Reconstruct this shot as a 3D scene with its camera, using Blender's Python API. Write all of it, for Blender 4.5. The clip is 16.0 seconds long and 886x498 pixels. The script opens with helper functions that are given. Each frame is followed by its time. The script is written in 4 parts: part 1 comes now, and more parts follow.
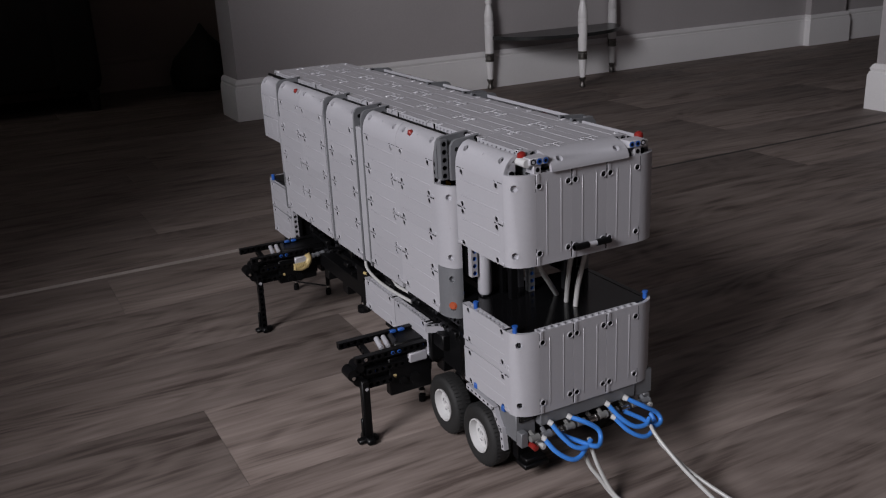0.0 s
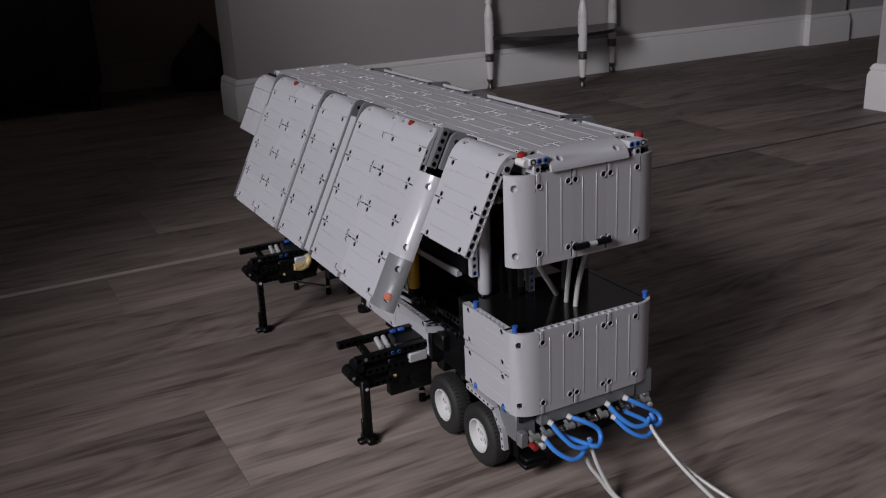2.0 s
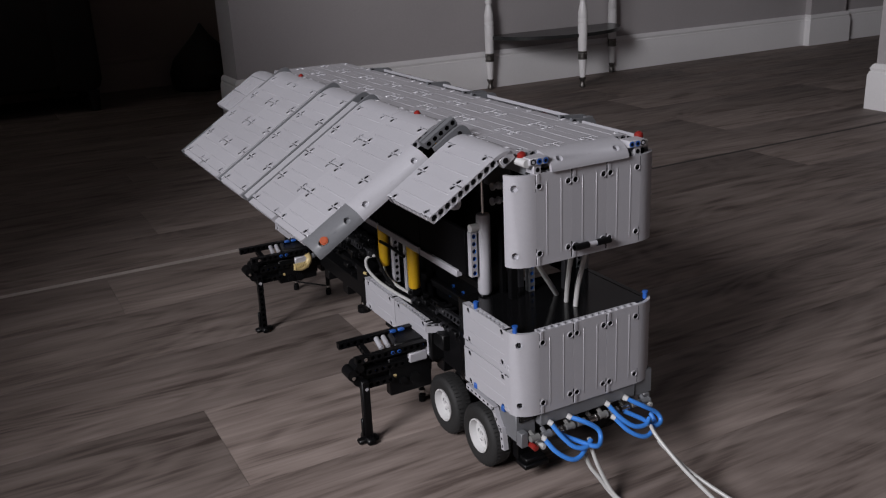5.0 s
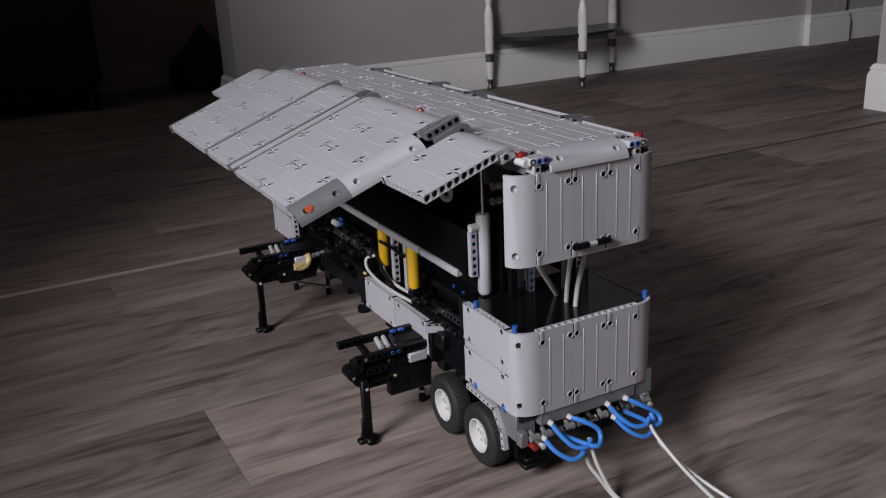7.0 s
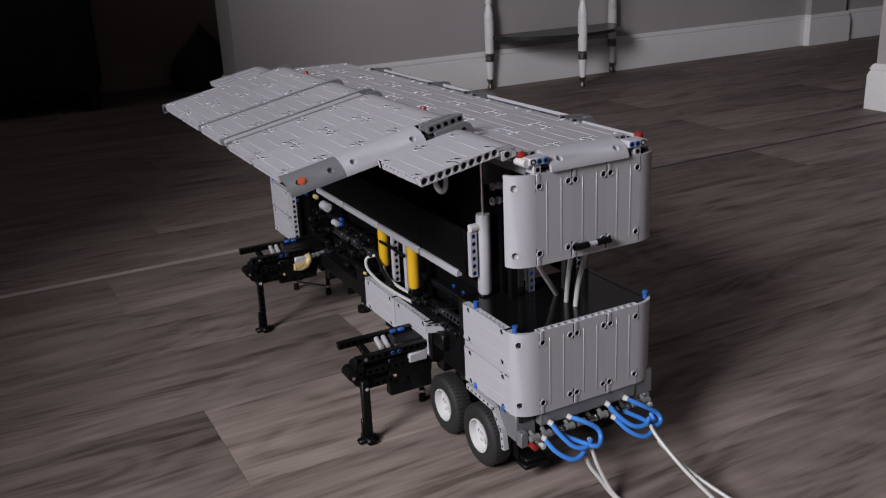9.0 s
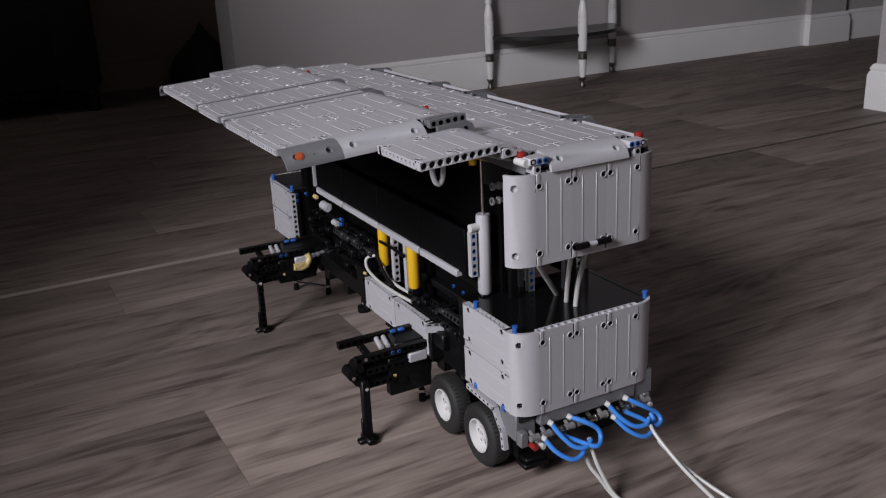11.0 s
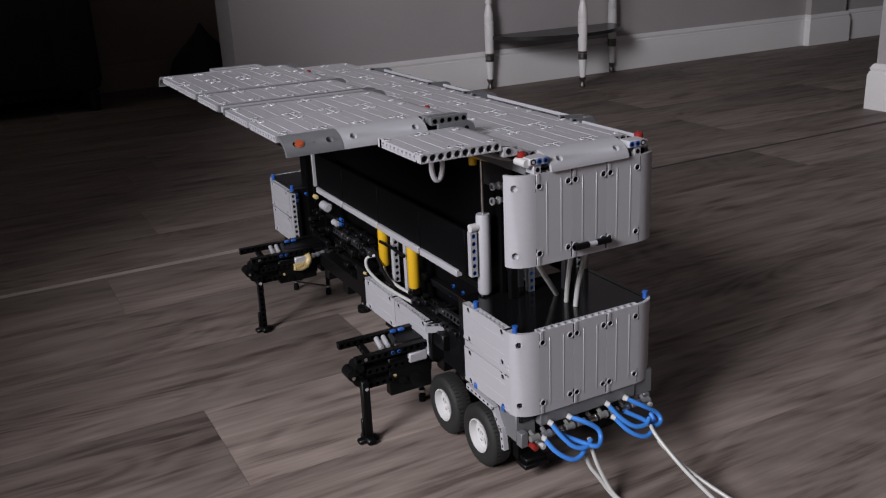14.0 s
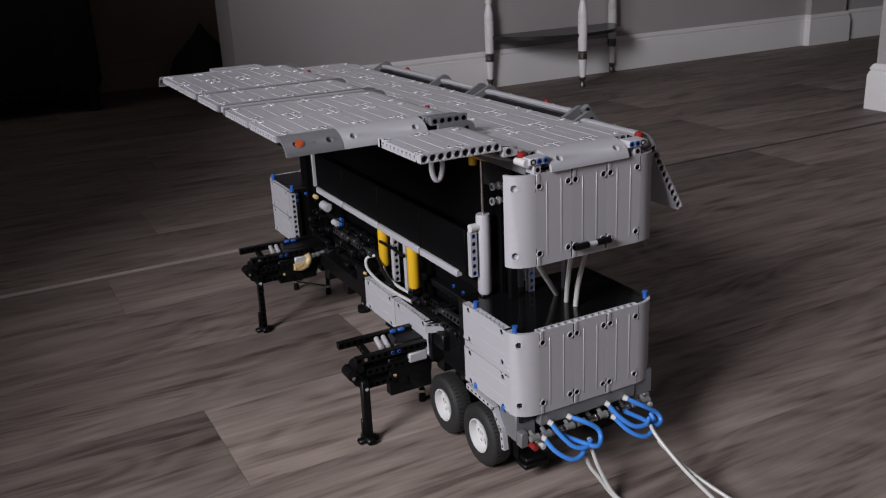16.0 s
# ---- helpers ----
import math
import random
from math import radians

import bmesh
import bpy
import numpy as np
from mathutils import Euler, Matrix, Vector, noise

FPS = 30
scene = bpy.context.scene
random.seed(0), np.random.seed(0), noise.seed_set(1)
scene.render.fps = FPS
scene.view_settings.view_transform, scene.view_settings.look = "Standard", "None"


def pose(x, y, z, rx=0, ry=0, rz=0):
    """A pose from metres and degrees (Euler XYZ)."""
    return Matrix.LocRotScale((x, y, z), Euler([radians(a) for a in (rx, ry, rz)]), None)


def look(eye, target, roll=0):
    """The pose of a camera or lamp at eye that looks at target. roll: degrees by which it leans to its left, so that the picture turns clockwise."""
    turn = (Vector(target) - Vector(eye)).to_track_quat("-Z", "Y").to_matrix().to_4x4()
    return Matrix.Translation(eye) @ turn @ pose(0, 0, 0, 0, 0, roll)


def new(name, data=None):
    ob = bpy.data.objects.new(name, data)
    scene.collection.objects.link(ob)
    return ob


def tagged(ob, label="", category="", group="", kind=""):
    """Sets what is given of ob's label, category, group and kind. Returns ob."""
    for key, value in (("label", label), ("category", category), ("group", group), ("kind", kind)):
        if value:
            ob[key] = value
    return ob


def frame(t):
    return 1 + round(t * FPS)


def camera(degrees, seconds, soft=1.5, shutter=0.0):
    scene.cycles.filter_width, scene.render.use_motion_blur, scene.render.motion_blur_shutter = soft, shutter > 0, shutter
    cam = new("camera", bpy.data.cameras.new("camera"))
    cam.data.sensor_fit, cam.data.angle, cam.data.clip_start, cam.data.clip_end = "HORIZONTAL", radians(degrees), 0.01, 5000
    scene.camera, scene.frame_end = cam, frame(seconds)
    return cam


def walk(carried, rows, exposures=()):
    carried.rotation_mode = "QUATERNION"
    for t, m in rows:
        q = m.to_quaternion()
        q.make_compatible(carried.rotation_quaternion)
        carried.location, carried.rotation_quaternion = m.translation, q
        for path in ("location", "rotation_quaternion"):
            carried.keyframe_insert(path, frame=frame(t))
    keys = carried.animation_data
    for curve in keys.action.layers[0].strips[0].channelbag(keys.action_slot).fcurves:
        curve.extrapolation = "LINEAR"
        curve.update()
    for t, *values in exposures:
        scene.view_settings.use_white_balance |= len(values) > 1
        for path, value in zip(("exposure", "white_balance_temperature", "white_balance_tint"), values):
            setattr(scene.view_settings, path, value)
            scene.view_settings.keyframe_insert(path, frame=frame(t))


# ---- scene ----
# One stud of the building system is 8 mm: the model is laid out in studs.
U = 0.008

# ---- camera ----
cam = camera(51.73, 16.0, soft=1.2)
EYE = Vector((-62.414, -82.287, 67.725)) * U
WAY = Vector((0.43530, 0.83855, -0.32763))
ROLL = -2.75
walk(cam, [(0.0, look(EYE, EYE + WAY, ROLL)), (16.0, look(EYE, EYE + WAY, ROLL))],
     exposures=[(0.0, -0.36, 6500, 10), (2.0, -0.36, 6500, 10), (4.0, -0.28, 6500, 10), (7.0, -0.04, 6500, 10), (9.0, 0.0, 6500, 10), (16.0, 0.0, 6500, 10)])

# ---- light ----
world = bpy.data.worlds.new("world")
scene.world = world
world.use_nodes = True
wn = world.node_tree.nodes
sky = wn.new("ShaderNodeTexSky")
sky.sky_type, sky.sun_disc, sky.sun_elevation, sky.sun_rotation = "NISHITA", False, radians(35), radians(230)
world.node_tree.links.new(sky.outputs[0], wn["Background"].inputs[0])
wn["Background"].inputs[1].default_value = 0.06


def area(name, eye, target, w, h, power, colour):
    data = bpy.data.lights.new(name, "AREA")
    data.shape, data.size, data.size_y, data.energy, data.color = "RECTANGLE", w, h, power, colour
    ob = new(name, data)
    ob.matrix_world = look(eye, target)
    return ob


# daylight through the window beside the camera
area("window_light", (-2.62, -0.85, 1.76), (0.0, 0.0, 0.4), 1.0, 1.0, 134.0, (0.955, 0.935, 0.98))

# fill lamp added to lift the dark back room, in an unseen opening
area("back_room_fill", (-1.06, 2.5, 1.6), (1.0, 2.6, 0.2), 0.7, 0.9, 1.3, (1.0, 0.93, 0.88))


# ---- materials ----
def material(name, colour, rough=0.5, metal=0.0, vary=0.06, scale=60.0, bump=0.02, random_tint=0.0, spec=0.5, coat=0.0):
    m = bpy.data.materials.new(name)
    m.use_nodes = True
    nt = m.node_tree
    b = nt.nodes["Principled BSDF"]
    b.inputs["Roughness"].default_value, b.inputs["Metallic"].default_value = rough, metal
    b.inputs["Specular IOR Level"].default_value = spec
    b.inputs["Coat Weight"].default_value = coat
    tc = nt.nodes.new("ShaderNodeTexCoord")
    big, fine = nt.nodes.new("ShaderNodeTexNoise"), nt.nodes.new("ShaderNodeTexNoise")
    big.inputs["Scale"].default_value, fine.inputs["Scale"].default_value = scale * 0.12, scale * 6
    big.inputs["Detail"].default_value, fine.inputs["Detail"].default_value = 4, 2
    for n in (big, fine):
        nt.links.new(tc.outputs["Object"], n.inputs["Vector"])
    add = nt.nodes.new("ShaderNodeMath")
    add.operation = "MULTIPLY_ADD"
    nt.links.new(fine.outputs["Fac"], add.inputs[0])
    add.inputs[1].default_value = 0.35
    nt.links.new(big.outputs["Fac"], add.inputs[2])
    ramp = nt.nodes.new("ShaderNodeMapRange")
    ramp.inputs["From Min"].default_value, ramp.inputs["From Max"].default_value = 0.35, 1.0
    ramp.inputs["To Min"].default_value, ramp.inputs["To Max"].default_value = 1 - vary * 2, 1 + vary
    nt.links.new(add.outputs[0], ramp.inputs["Value"])
    value = ramp.outputs[0]
    if random_tint:
        info = nt.nodes.new("ShaderNodeObjectInfo")
        mr = nt.nodes.new("ShaderNodeMapRange")
        mr.inputs["To Min"].default_value, mr.inputs["To Max"].default_value = 1 - random_tint, 1 + random_tint
        nt.links.new(info.outputs["Random"], mr.inputs["Value"])
        mul = nt.nodes.new("ShaderNodeMath")
        mul.operation = "MULTIPLY"
        nt.links.new(value, mul.inputs[0])
        nt.links.new(mr.outputs[0], mul.inputs[1])
        value = mul.outputs[0]
    mix = nt.nodes.new("ShaderNodeVectorMath")
    mix.operation = "SCALE"
    mix.inputs[0].default_value = colour
    nt.links.new(value, mix.inputs["Scale"])
    nt.links.new(mix.outputs[0], b.inputs["Base Color"])
    rr = nt.nodes.new("ShaderNodeMapRange")
    rr.inputs["To Min"].default_value, rr.inputs["To Max"].default_value = rough * 0.8, min(1, rough * 1.25)
    nt.links.new(big.outputs["Fac"], rr.inputs["Value"])
    nt.links.new(rr.outputs[0], b.inputs["Roughness"])
    if bump:
        bp = nt.nodes.new("ShaderNodeBump")
        bp.inputs["Strength"].default_value, bp.inputs["Distance"].default_value = bump, 0.002
        nt.links.new(fine.outputs["Fac"], bp.inputs["Height"])
        nt.links.new(bp.outputs[0], b.inputs["Normal"])
    return m


GREY = material("light_grey_plastic", (0.39, 0.389, 0.416), 0.25, vary=0.04, random_tint=0.035)
WHITE = material("white_plastic", (0.52, 0.52, 0.52), 0.3, vary=0.04)
DARK = material("dark_grey_plastic", (0.14, 0.145, 0.155), 0.38, vary=0.08)
BLACK = material("black_plastic", (0.0045, 0.0045, 0.005), 0.38, vary=0.15, spec=0.16)
BLUE = material("blue_plastic", (0.02, 0.1, 0.4), 0.35)
HOSE = material("blue_rubber_hose", (0.045, 0.21, 0.64), 0.35)
RED = material("red_clear_plastic", (0.22, 0.018, 0.015), 0.15)
ORANGE = material("orange_clear_plastic", (0.36, 0.075, 0.03), 0.25)
YELLOW = material("yellow_plastic", (0.6, 0.355, 0.012), 0.35)
TAN = material("tan_plastic", (0.55, 0.43, 0.2), 0.4)
RUBBER = material("black_rubber", (0.011, 0.011, 0.011), 0.7, vary=0.15, bump=0.1)
METAL = material("polished_metal", (0.55, 0.54, 0.52), 0.25, 1.0)
SMOKE = material("smoky_clear_plastic", (0.17, 0.17, 0.165), 0.2)
PEWTER = material("dull_pewter", (0.2, 0.19, 0.18), 0.38, 1.0)
PALE_TUBE = material("pale_vinyl_tube", (0.45, 0.45, 0.44), 0.28)
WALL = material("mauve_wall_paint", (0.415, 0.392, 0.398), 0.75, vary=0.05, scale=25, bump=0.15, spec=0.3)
# mauve wall paint darkened on unseen walls, to cut the bounced light
SHADE = material("wall_paint_darkened_for_shade", (0.14, 0.12, 0.125), 0.8, vary=0.06, scale=25, bump=0.1, spec=0.2)
# the back room's dimness is put into this wall and baseboard colour
DUSK = material("wall_paint_darkened_for_dim_room", (0.28, 0.23, 0.205), 0.8, vary=0.1, scale=25, bump=0.1, spec=0.2)
DEEP = material("deep_black_plastic", (0.003, 0.003, 0.0034), 0.4, vary=0.1, spec=0.05)
GLOSS = material("glossy_black_plastic", (0.005, 0.005, 0.0055), 0.15, vary=0.15, spec=0.32, bump=0.03)
# darker grey plastic for inner beams, pins and posts
CHARCOAL = material("charcoal_plastic", (0.022, 0.022, 0.025), 0.45, vary=0.2)
TRIM = material("white_trim_paint", (0.8, 0.79, 0.795), 0.4, vary=0.04, scale=25, bump=0.06)
# unseen ceiling kept dark in colour so that it bounces little light
CEIL = material("darkened_ceiling_paint", (0.2, 0.19, 0.185), 0.9, vary=0.03, scale=20)
CLOTH = material("dark_upholstery", (0.02, 0.018, 0.017), 0.95, vary=0.3, scale=90, bump=0.3)
UNDER = material("dark_underlay", (0.03, 0.026, 0.024), 0.9)
BLACKWOOD = material("black_painted_wood", (0.02, 0.022, 0.022), 0.3, vary=0.2)
STRIP = material("floor_strip", (0.38, 0.335, 0.31), 0.45, vary=0.15)


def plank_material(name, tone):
    m = bpy.data.materials.new(name)
    m.use_nodes = True
    nt = m.node_tree
    b = nt.nodes["Principled BSDF"]
    tc, info = nt.nodes.new("ShaderNodeTexCoord"), nt.nodes.new("ShaderNodeObjectInfo")
    off = nt.nodes.new("ShaderNodeCombineXYZ")
    for i, k in enumerate((37.0, 19.0, 11.0)):
        mm = nt.nodes.new("ShaderNodeMath")
        mm.operation = "MULTIPLY"
        mm.inputs[1].default_value = k
        nt.links.new(info.outputs["Random"], mm.inputs[0])
        nt.links.new(mm.outputs[0], off.inputs[i])
    add = nt.nodes.new("ShaderNodeVectorMath")
    nt.links.new(tc.outputs["Object"], add.inputs[0])
    nt.links.new(off.outputs[0], add.inputs[1])

    def streak(sx, sy, detail, dist):
        mp = nt.nodes.new("ShaderNodeMapping")
        mp.inputs["Scale"].default_value = (sx, sy, 1)
        n = nt.nodes.new("ShaderNodeTexNoise")
        n.inputs["Scale"].default_value, n.inputs["Detail"].default_value = 1.0, detail
        n.inputs["Distortion"].default_value = dist
        nt.links.new(add.outputs[0], mp.inputs["Vector"])
        nt.links.new(mp.outputs[0], n.inputs["Vector"])
        return n.outputs["Fac"]

    a, c, d = streak(3.4, 27, 6, 1.6), streak(11, 200, 5, 0.6), streak(2.0, 9, 6, 3.0)
    m1 = nt.nodes.new("ShaderNodeMix")
    m1.inputs[0].default_value = 0.36
    nt.links.new(a, m1.inputs[2])
    nt.links.new(c, m1.inputs[3])
    m2 = nt.nodes.new("ShaderNodeMix")
    m2.inputs[0].default_value = 0.35
    nt.links.new(m1.outputs[0], m2.inputs[2])
    nt.links.new(d, m2.inputs[3])
    ramp = nt.nodes.new("ShaderNodeValToRGB")
    e = ramp.color_ramp.elements
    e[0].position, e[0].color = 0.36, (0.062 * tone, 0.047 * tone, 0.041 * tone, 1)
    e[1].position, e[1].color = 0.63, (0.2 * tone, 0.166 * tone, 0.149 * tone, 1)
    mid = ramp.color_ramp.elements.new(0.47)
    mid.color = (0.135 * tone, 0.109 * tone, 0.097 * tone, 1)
    # arched grain: contour lines of a slow stretched noise
    slow = streak(1.7, 6.5, 1.5, 0.7)
    wide, arch, m3 = nt.nodes.new("ShaderNodeMath"), nt.nodes.new("ShaderNodeMath"), nt.nodes.new("ShaderNodeMath")
    wide.operation, arch.operation, m3.operation = "MULTIPLY", "SINE", "MULTIPLY_ADD"
    wide.inputs[1].default_value, m3.inputs[1].default_value = 95.0, 0.028
    nt.links.new(slow, wide.inputs[0])
    nt.links.new(wide.outputs[0], arch.inputs[0])
    nt.links.new(arch.outputs[0], m3.inputs[0])
    nt.links.new(m2.outputs[0], m3.inputs[2])
    nt.links.new(m3.outputs[0], ramp.inputs[0])
    mr = nt.nodes.new("ShaderNodeMapRange")
    mr.inputs["To Min"].default_value, mr.inputs["To Max"].default_value = 0.97, 1.035
    nt.links.new(info.outputs["Random"], mr.inputs["Value"])
    sc = nt.nodes.new("ShaderNodeVectorMath")
    sc.operation = "SCALE"
    nt.links.new(ramp.outputs[0], sc.inputs[0])
    nt.links.new(mr.outputs[0], sc.inputs["Scale"])
    nt.links.new(sc.outputs[0], b.inputs["Base Color"])
    rr = nt.nodes.new("ShaderNodeMapRange")
    rr.inputs["To Min"].default_value, rr.inputs["To Max"].default_value = 0.52, 0.75
    b.inputs["Specular IOR Level"].default_value = 0.22
    nt.links.new(c, rr.inputs["Value"])
    nt.links.new(rr.outputs[0], b.inputs["Roughness"])
    bp = nt.nodes.new("ShaderNodeBump")
    bp.inputs["Strength"].default_value, bp.inputs["Distance"].default_value = 0.12, 0.001
    nt.links.new(c, bp.inputs["Height"])
    nt.links.new(bp.outputs[0], b.inputs["Normal"])
    return m


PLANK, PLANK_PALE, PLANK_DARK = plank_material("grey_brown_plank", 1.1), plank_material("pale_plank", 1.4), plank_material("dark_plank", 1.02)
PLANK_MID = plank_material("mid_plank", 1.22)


# ---- mesh helpers: all in studs, scaled when they become objects ----
def box(bm, x0, y0, z0, x1, y1, z1, bevel=0.0, slot=0):
    v = bmesh.ops.create_cube(bm, size=1.0)["verts"]
    for p in v:
        p.co = Vector(((x0 + x1) / 2 + p.co.x * (x1 - x0), (y0 + y1) / 2 + p.co.y * (y1 - y0), (z0 + z1) / 2 + p.co.z * (z1 - z0)))
    faces = {f for p in v for f in p.link_faces}
    for f in faces:
        f.material_index = slot
    if bevel:
        edges = list({e for p in v for e in p.link_edges})
        r = bmesh.ops.bevel(bm, geom=edges, offset=bevel, segments=2 if bevel > 0.3 else 1, affect="EDGES", profile=0.5)
        for f in r["faces"]:
            f.material_index = slot


def basis(d):
    d = d.normalized()
    a = d.cross(Vector((0, 0, 1)) if abs(d.z) < 0.9 else Vector((1, 0, 0))).normalized()
    return a, d.cross(a)


def rod(bm, p0, p1, r, n=12, slot=0, r1=None):
    p0, p1 = Vector(p0), Vector(p1)
    a, b = basis(p1 - p0)
    r1 = r if r1 is None else r1
    ring = [[bm.verts.new(p + (a * math.cos(2 * math.pi * i / n) + b * math.sin(2 * math.pi * i / n)) * rr) for i in range(n)] for p, rr in ((p0, r), (p1, r1))]
    for i in range(n):
        f = bm.faces.new((ring[0][i], ring[0][(i + 1) % n], ring[1][(i + 1) % n], ring[1][i]))
        f.material_index, f.smooth = slot, True
    for k in (0, 1):
        f = bm.faces.new(ring[k] if k else ring[k][::-1])
        f.material_index = slot


def hose(bm, pts, r, n=10, steps=8):
    """A round tube through the points, smoothed."""
    pts = [Vector(p) for p in pts]
    q = [pts[0]] + pts + [pts[-1]]
    line = []
    for i in range(1, len(q) - 2):
        for k in range(steps):
            t = k / steps
            a, b, c, d = q[i - 1], q[i], q[i + 1], q[i + 2]
            line.append(0.5 * (2 * b + (c - a) * t + (2 * a - 5 * b + 4 * c - d) * t * t + (3 * b - a - 3 * c + d) * t ** 3))
    line.append(pts[-1])
    prev = None
    u = basis(line[1] - line[0])[0]
    for i, p in enumerate(line):
        d = (line[min(i + 1, len(line) - 1)] - line[max(i - 1, 0)]).normalized()
        u = (u - d * u.dot(d)).normalized()
        w = d.cross(u)
        ring = [bm.verts.new(p + (u * math.cos(2 * math.pi * k / n) + w * math.sin(2 * math.pi * k / n)) * r) for k in range(n)]
        if prev:
            for k in range(n):
                f = bm.faces.new((prev[k], prev[(k + 1) % n], ring[(k + 1) % n], ring[k]))
                f.smooth = True
        else:
            bm.faces.new(ring[::-1])
        prev = ring
    bm.faces.new(prev)


def turned(bm, x, y, profile, n=20, slot=0):
    """A solid turned about the upright through x, y: profile of (z, radius)."""
    rings = [[bm.verts.new((x + r * math.cos(2 * math.pi * i / n), y + r * math.sin(2 * math.pi * i / n), z)) for i in range(n)] for z, r in profile]
    for a, b in zip(rings, rings[1:]):
        for i in range(n):
            f = bm.faces.new((a[i], a[(i + 1) % n], b[(i + 1) % n], b[i]))
            f.smooth, f.material_index = True, slot
    bm.faces.new(rings[0][::-1]).material_index = slot
    bm.faces.new(rings[-1]).material_index = slot


def holed(bm, at, nu, nv, holes, depth=0.75, r=0.3, e=0.0, back=1, side=1):
    """A surface of nu x nv studs with round wells; at(u, v, d) is the place d studs below it."""
    us = [min(max(i, e), nu - e) for i in range(nu + 1)]
    vs = [min(max(i, e), nv - e) for i in range(nv + 1)]
    for i in range(nu):
        for j in range(nv):
            u0, u1, v0, v1 = us[i], us[i + 1], vs[j], vs[j + 1]
            if (i, j) not in holes:
                bm.faces.new([bm.verts.new(at(*c, 0)) for c in ((u0, v0), (u1, v0), (u1, v1), (u0, v1))])
                continue
            cu, cv = i + 0.5, j + 0.5
            sq = [(u1, cv), (u1, v1), (cu, v1), (u0, v1), (u0, cv), (u0, v0), (cu, v0), (u1, v0)]
            ci = [(cu + r * math.cos(k * math.pi / 4), cv + r * math.sin(k * math.pi / 4)) for k in range(8)]
            o = [bm.verts.new(at(*c, 0)) for c in sq]
            c0 = [bm.verts.new(at(*c, 0)) for c in ci]
            c1 = [bm.verts.new(at(*c, depth)) for c in ci]
            for k in range(8):
                n = (k + 1) % 8
                bm.faces.new((o[k], o[n], c0[n], c0[k]))
                # mostly black slots: dark pins and the hole's shade in one colour
                bm.faces.new((c0[k], c0[n], c1[n], c1[k])).material_index = side
            bm.faces.new(c1).material_index = back


def rim(bm, x, y, r0, r1, h, n=12):
    """A low raised ring round a well."""
    rings = [[bm.verts.new((x + r * math.cos(2 * math.pi * k / n), y + r * math.sin(2 * math.pi * k / n), z)) for k in range(n)] for r, z in ((r0, -0.05), (r0 + 0.01, h), (r1 - 0.03, h), (r1, -0.02))]
    for a, b in zip(rings, rings[1:]):
        for k in range(n):
            bm.faces.new((a[k], a[(k + 1) % n], b[(k + 1) % n], b[k])).smooth = True


def panel_mesh(nu, nv, top_holes, name, plugged=()):
    """A flat panel: u to the right, v along it, its outer face at z = 0, one stud thick."""
    bm = bmesh.new()
    e, h = 0.01, 0.95
    holed(bm, lambda u, v, d: Vector((u, v, -d)), nu, nv, top_holes, 0.45, 0.335, e)
    for i, j in top_holes:
        rim(bm, i + 0.5, j + 0.5, 0.335, 0.46, 0.08)
    for i, j in plugged:
        rod(bm, (i + 0.5, j + 0.5, -0.44), (i + 0.5, j + 0.5, -0.06), 0.27, 12)
    for y, s in ((0.03, 1), (nv - 0.03, -1)):
        holed(bm, lambda u, v, d: Vector((u if s > 0 else nu - u, y + s * d, -h + v * (h - e))), nu, 1, {(i, 0) for i in range(nu)}, 0.5, 0.44, 0.0, 1, 0)
    for x, s in ((0.004, 1), (nu - 0.004, -1)):
        holed(bm, lambda u, v, d: Vector((x + s * d, nv - u if s > 0 else u, -h + v * (h - e))), nv, 1, {(i, 0) for i in range(1, nv - 1)}, 0.22, 0.28, 0.0, 0, 0)
    # chamfer round the outer face, and the back
    a = [Vector((e, e, 0)), Vector((nu - e, e, 0)), Vector((nu - e, nv - e, 0)), Vector((e, nv - e, 0))]
    b = [Vector((0.004, 0.004, -e)), Vector((nu - 0.004, 0.004, -e)), Vector((nu - 0.004, nv - 0.004, -e)), Vector((0.004, nv - 0.004, -e))]
    for i in range(4):
        j = (i + 1) % 4
        bm.faces.new([bm.verts.new(p) for p in (b[i], b[j], a[j], a[i])])
    bm.faces.new([bm.verts.new((x, y, -h)) for x, y in ((0.004, 0.004), (0.004, nv - 0.004), (nu - 0.004, nv - 0.004), (nu - 0.004, 0.004))])
    if nv > 6:
        for x in (nu * 0.31, nu * 0.71):
            box(bm, x - 0.1, 1.1, -0.04, x + 0.1, nv - 1.1, 0.034, 0.032)
        # raised tabs from the corner holes to the panel's end, and the slits at its sides
        for y, s in ((1.5, -1), (nv - 1.5, 1)):
            for x, k in ((0.5, -1), (nu - 0.5, 1)):
                if k < 0:
                    lo, hi = sorted((y + 0.4 * s, y + 1.47 * s))
                    box(bm, x - 0.4, lo, -0.1, x + 0.06, hi, 0.1, 0.05)
                x0, x1 = sorted((x + k * 0.42, x + k * 0.492))
                lo, hi = sorted((y + s * 0.2, y + s * 1.3))
                box(bm, x0, lo, -0.05, x1, hi, 0.006, 0, 1)
                lo, hi = sorted((y - s * 0.62, y - s * 0.2))
                box(bm, x0, lo, -0.05, x1, hi, 0.006, 0, 1)
    return finish(bm, name, (GREY, BLACK))


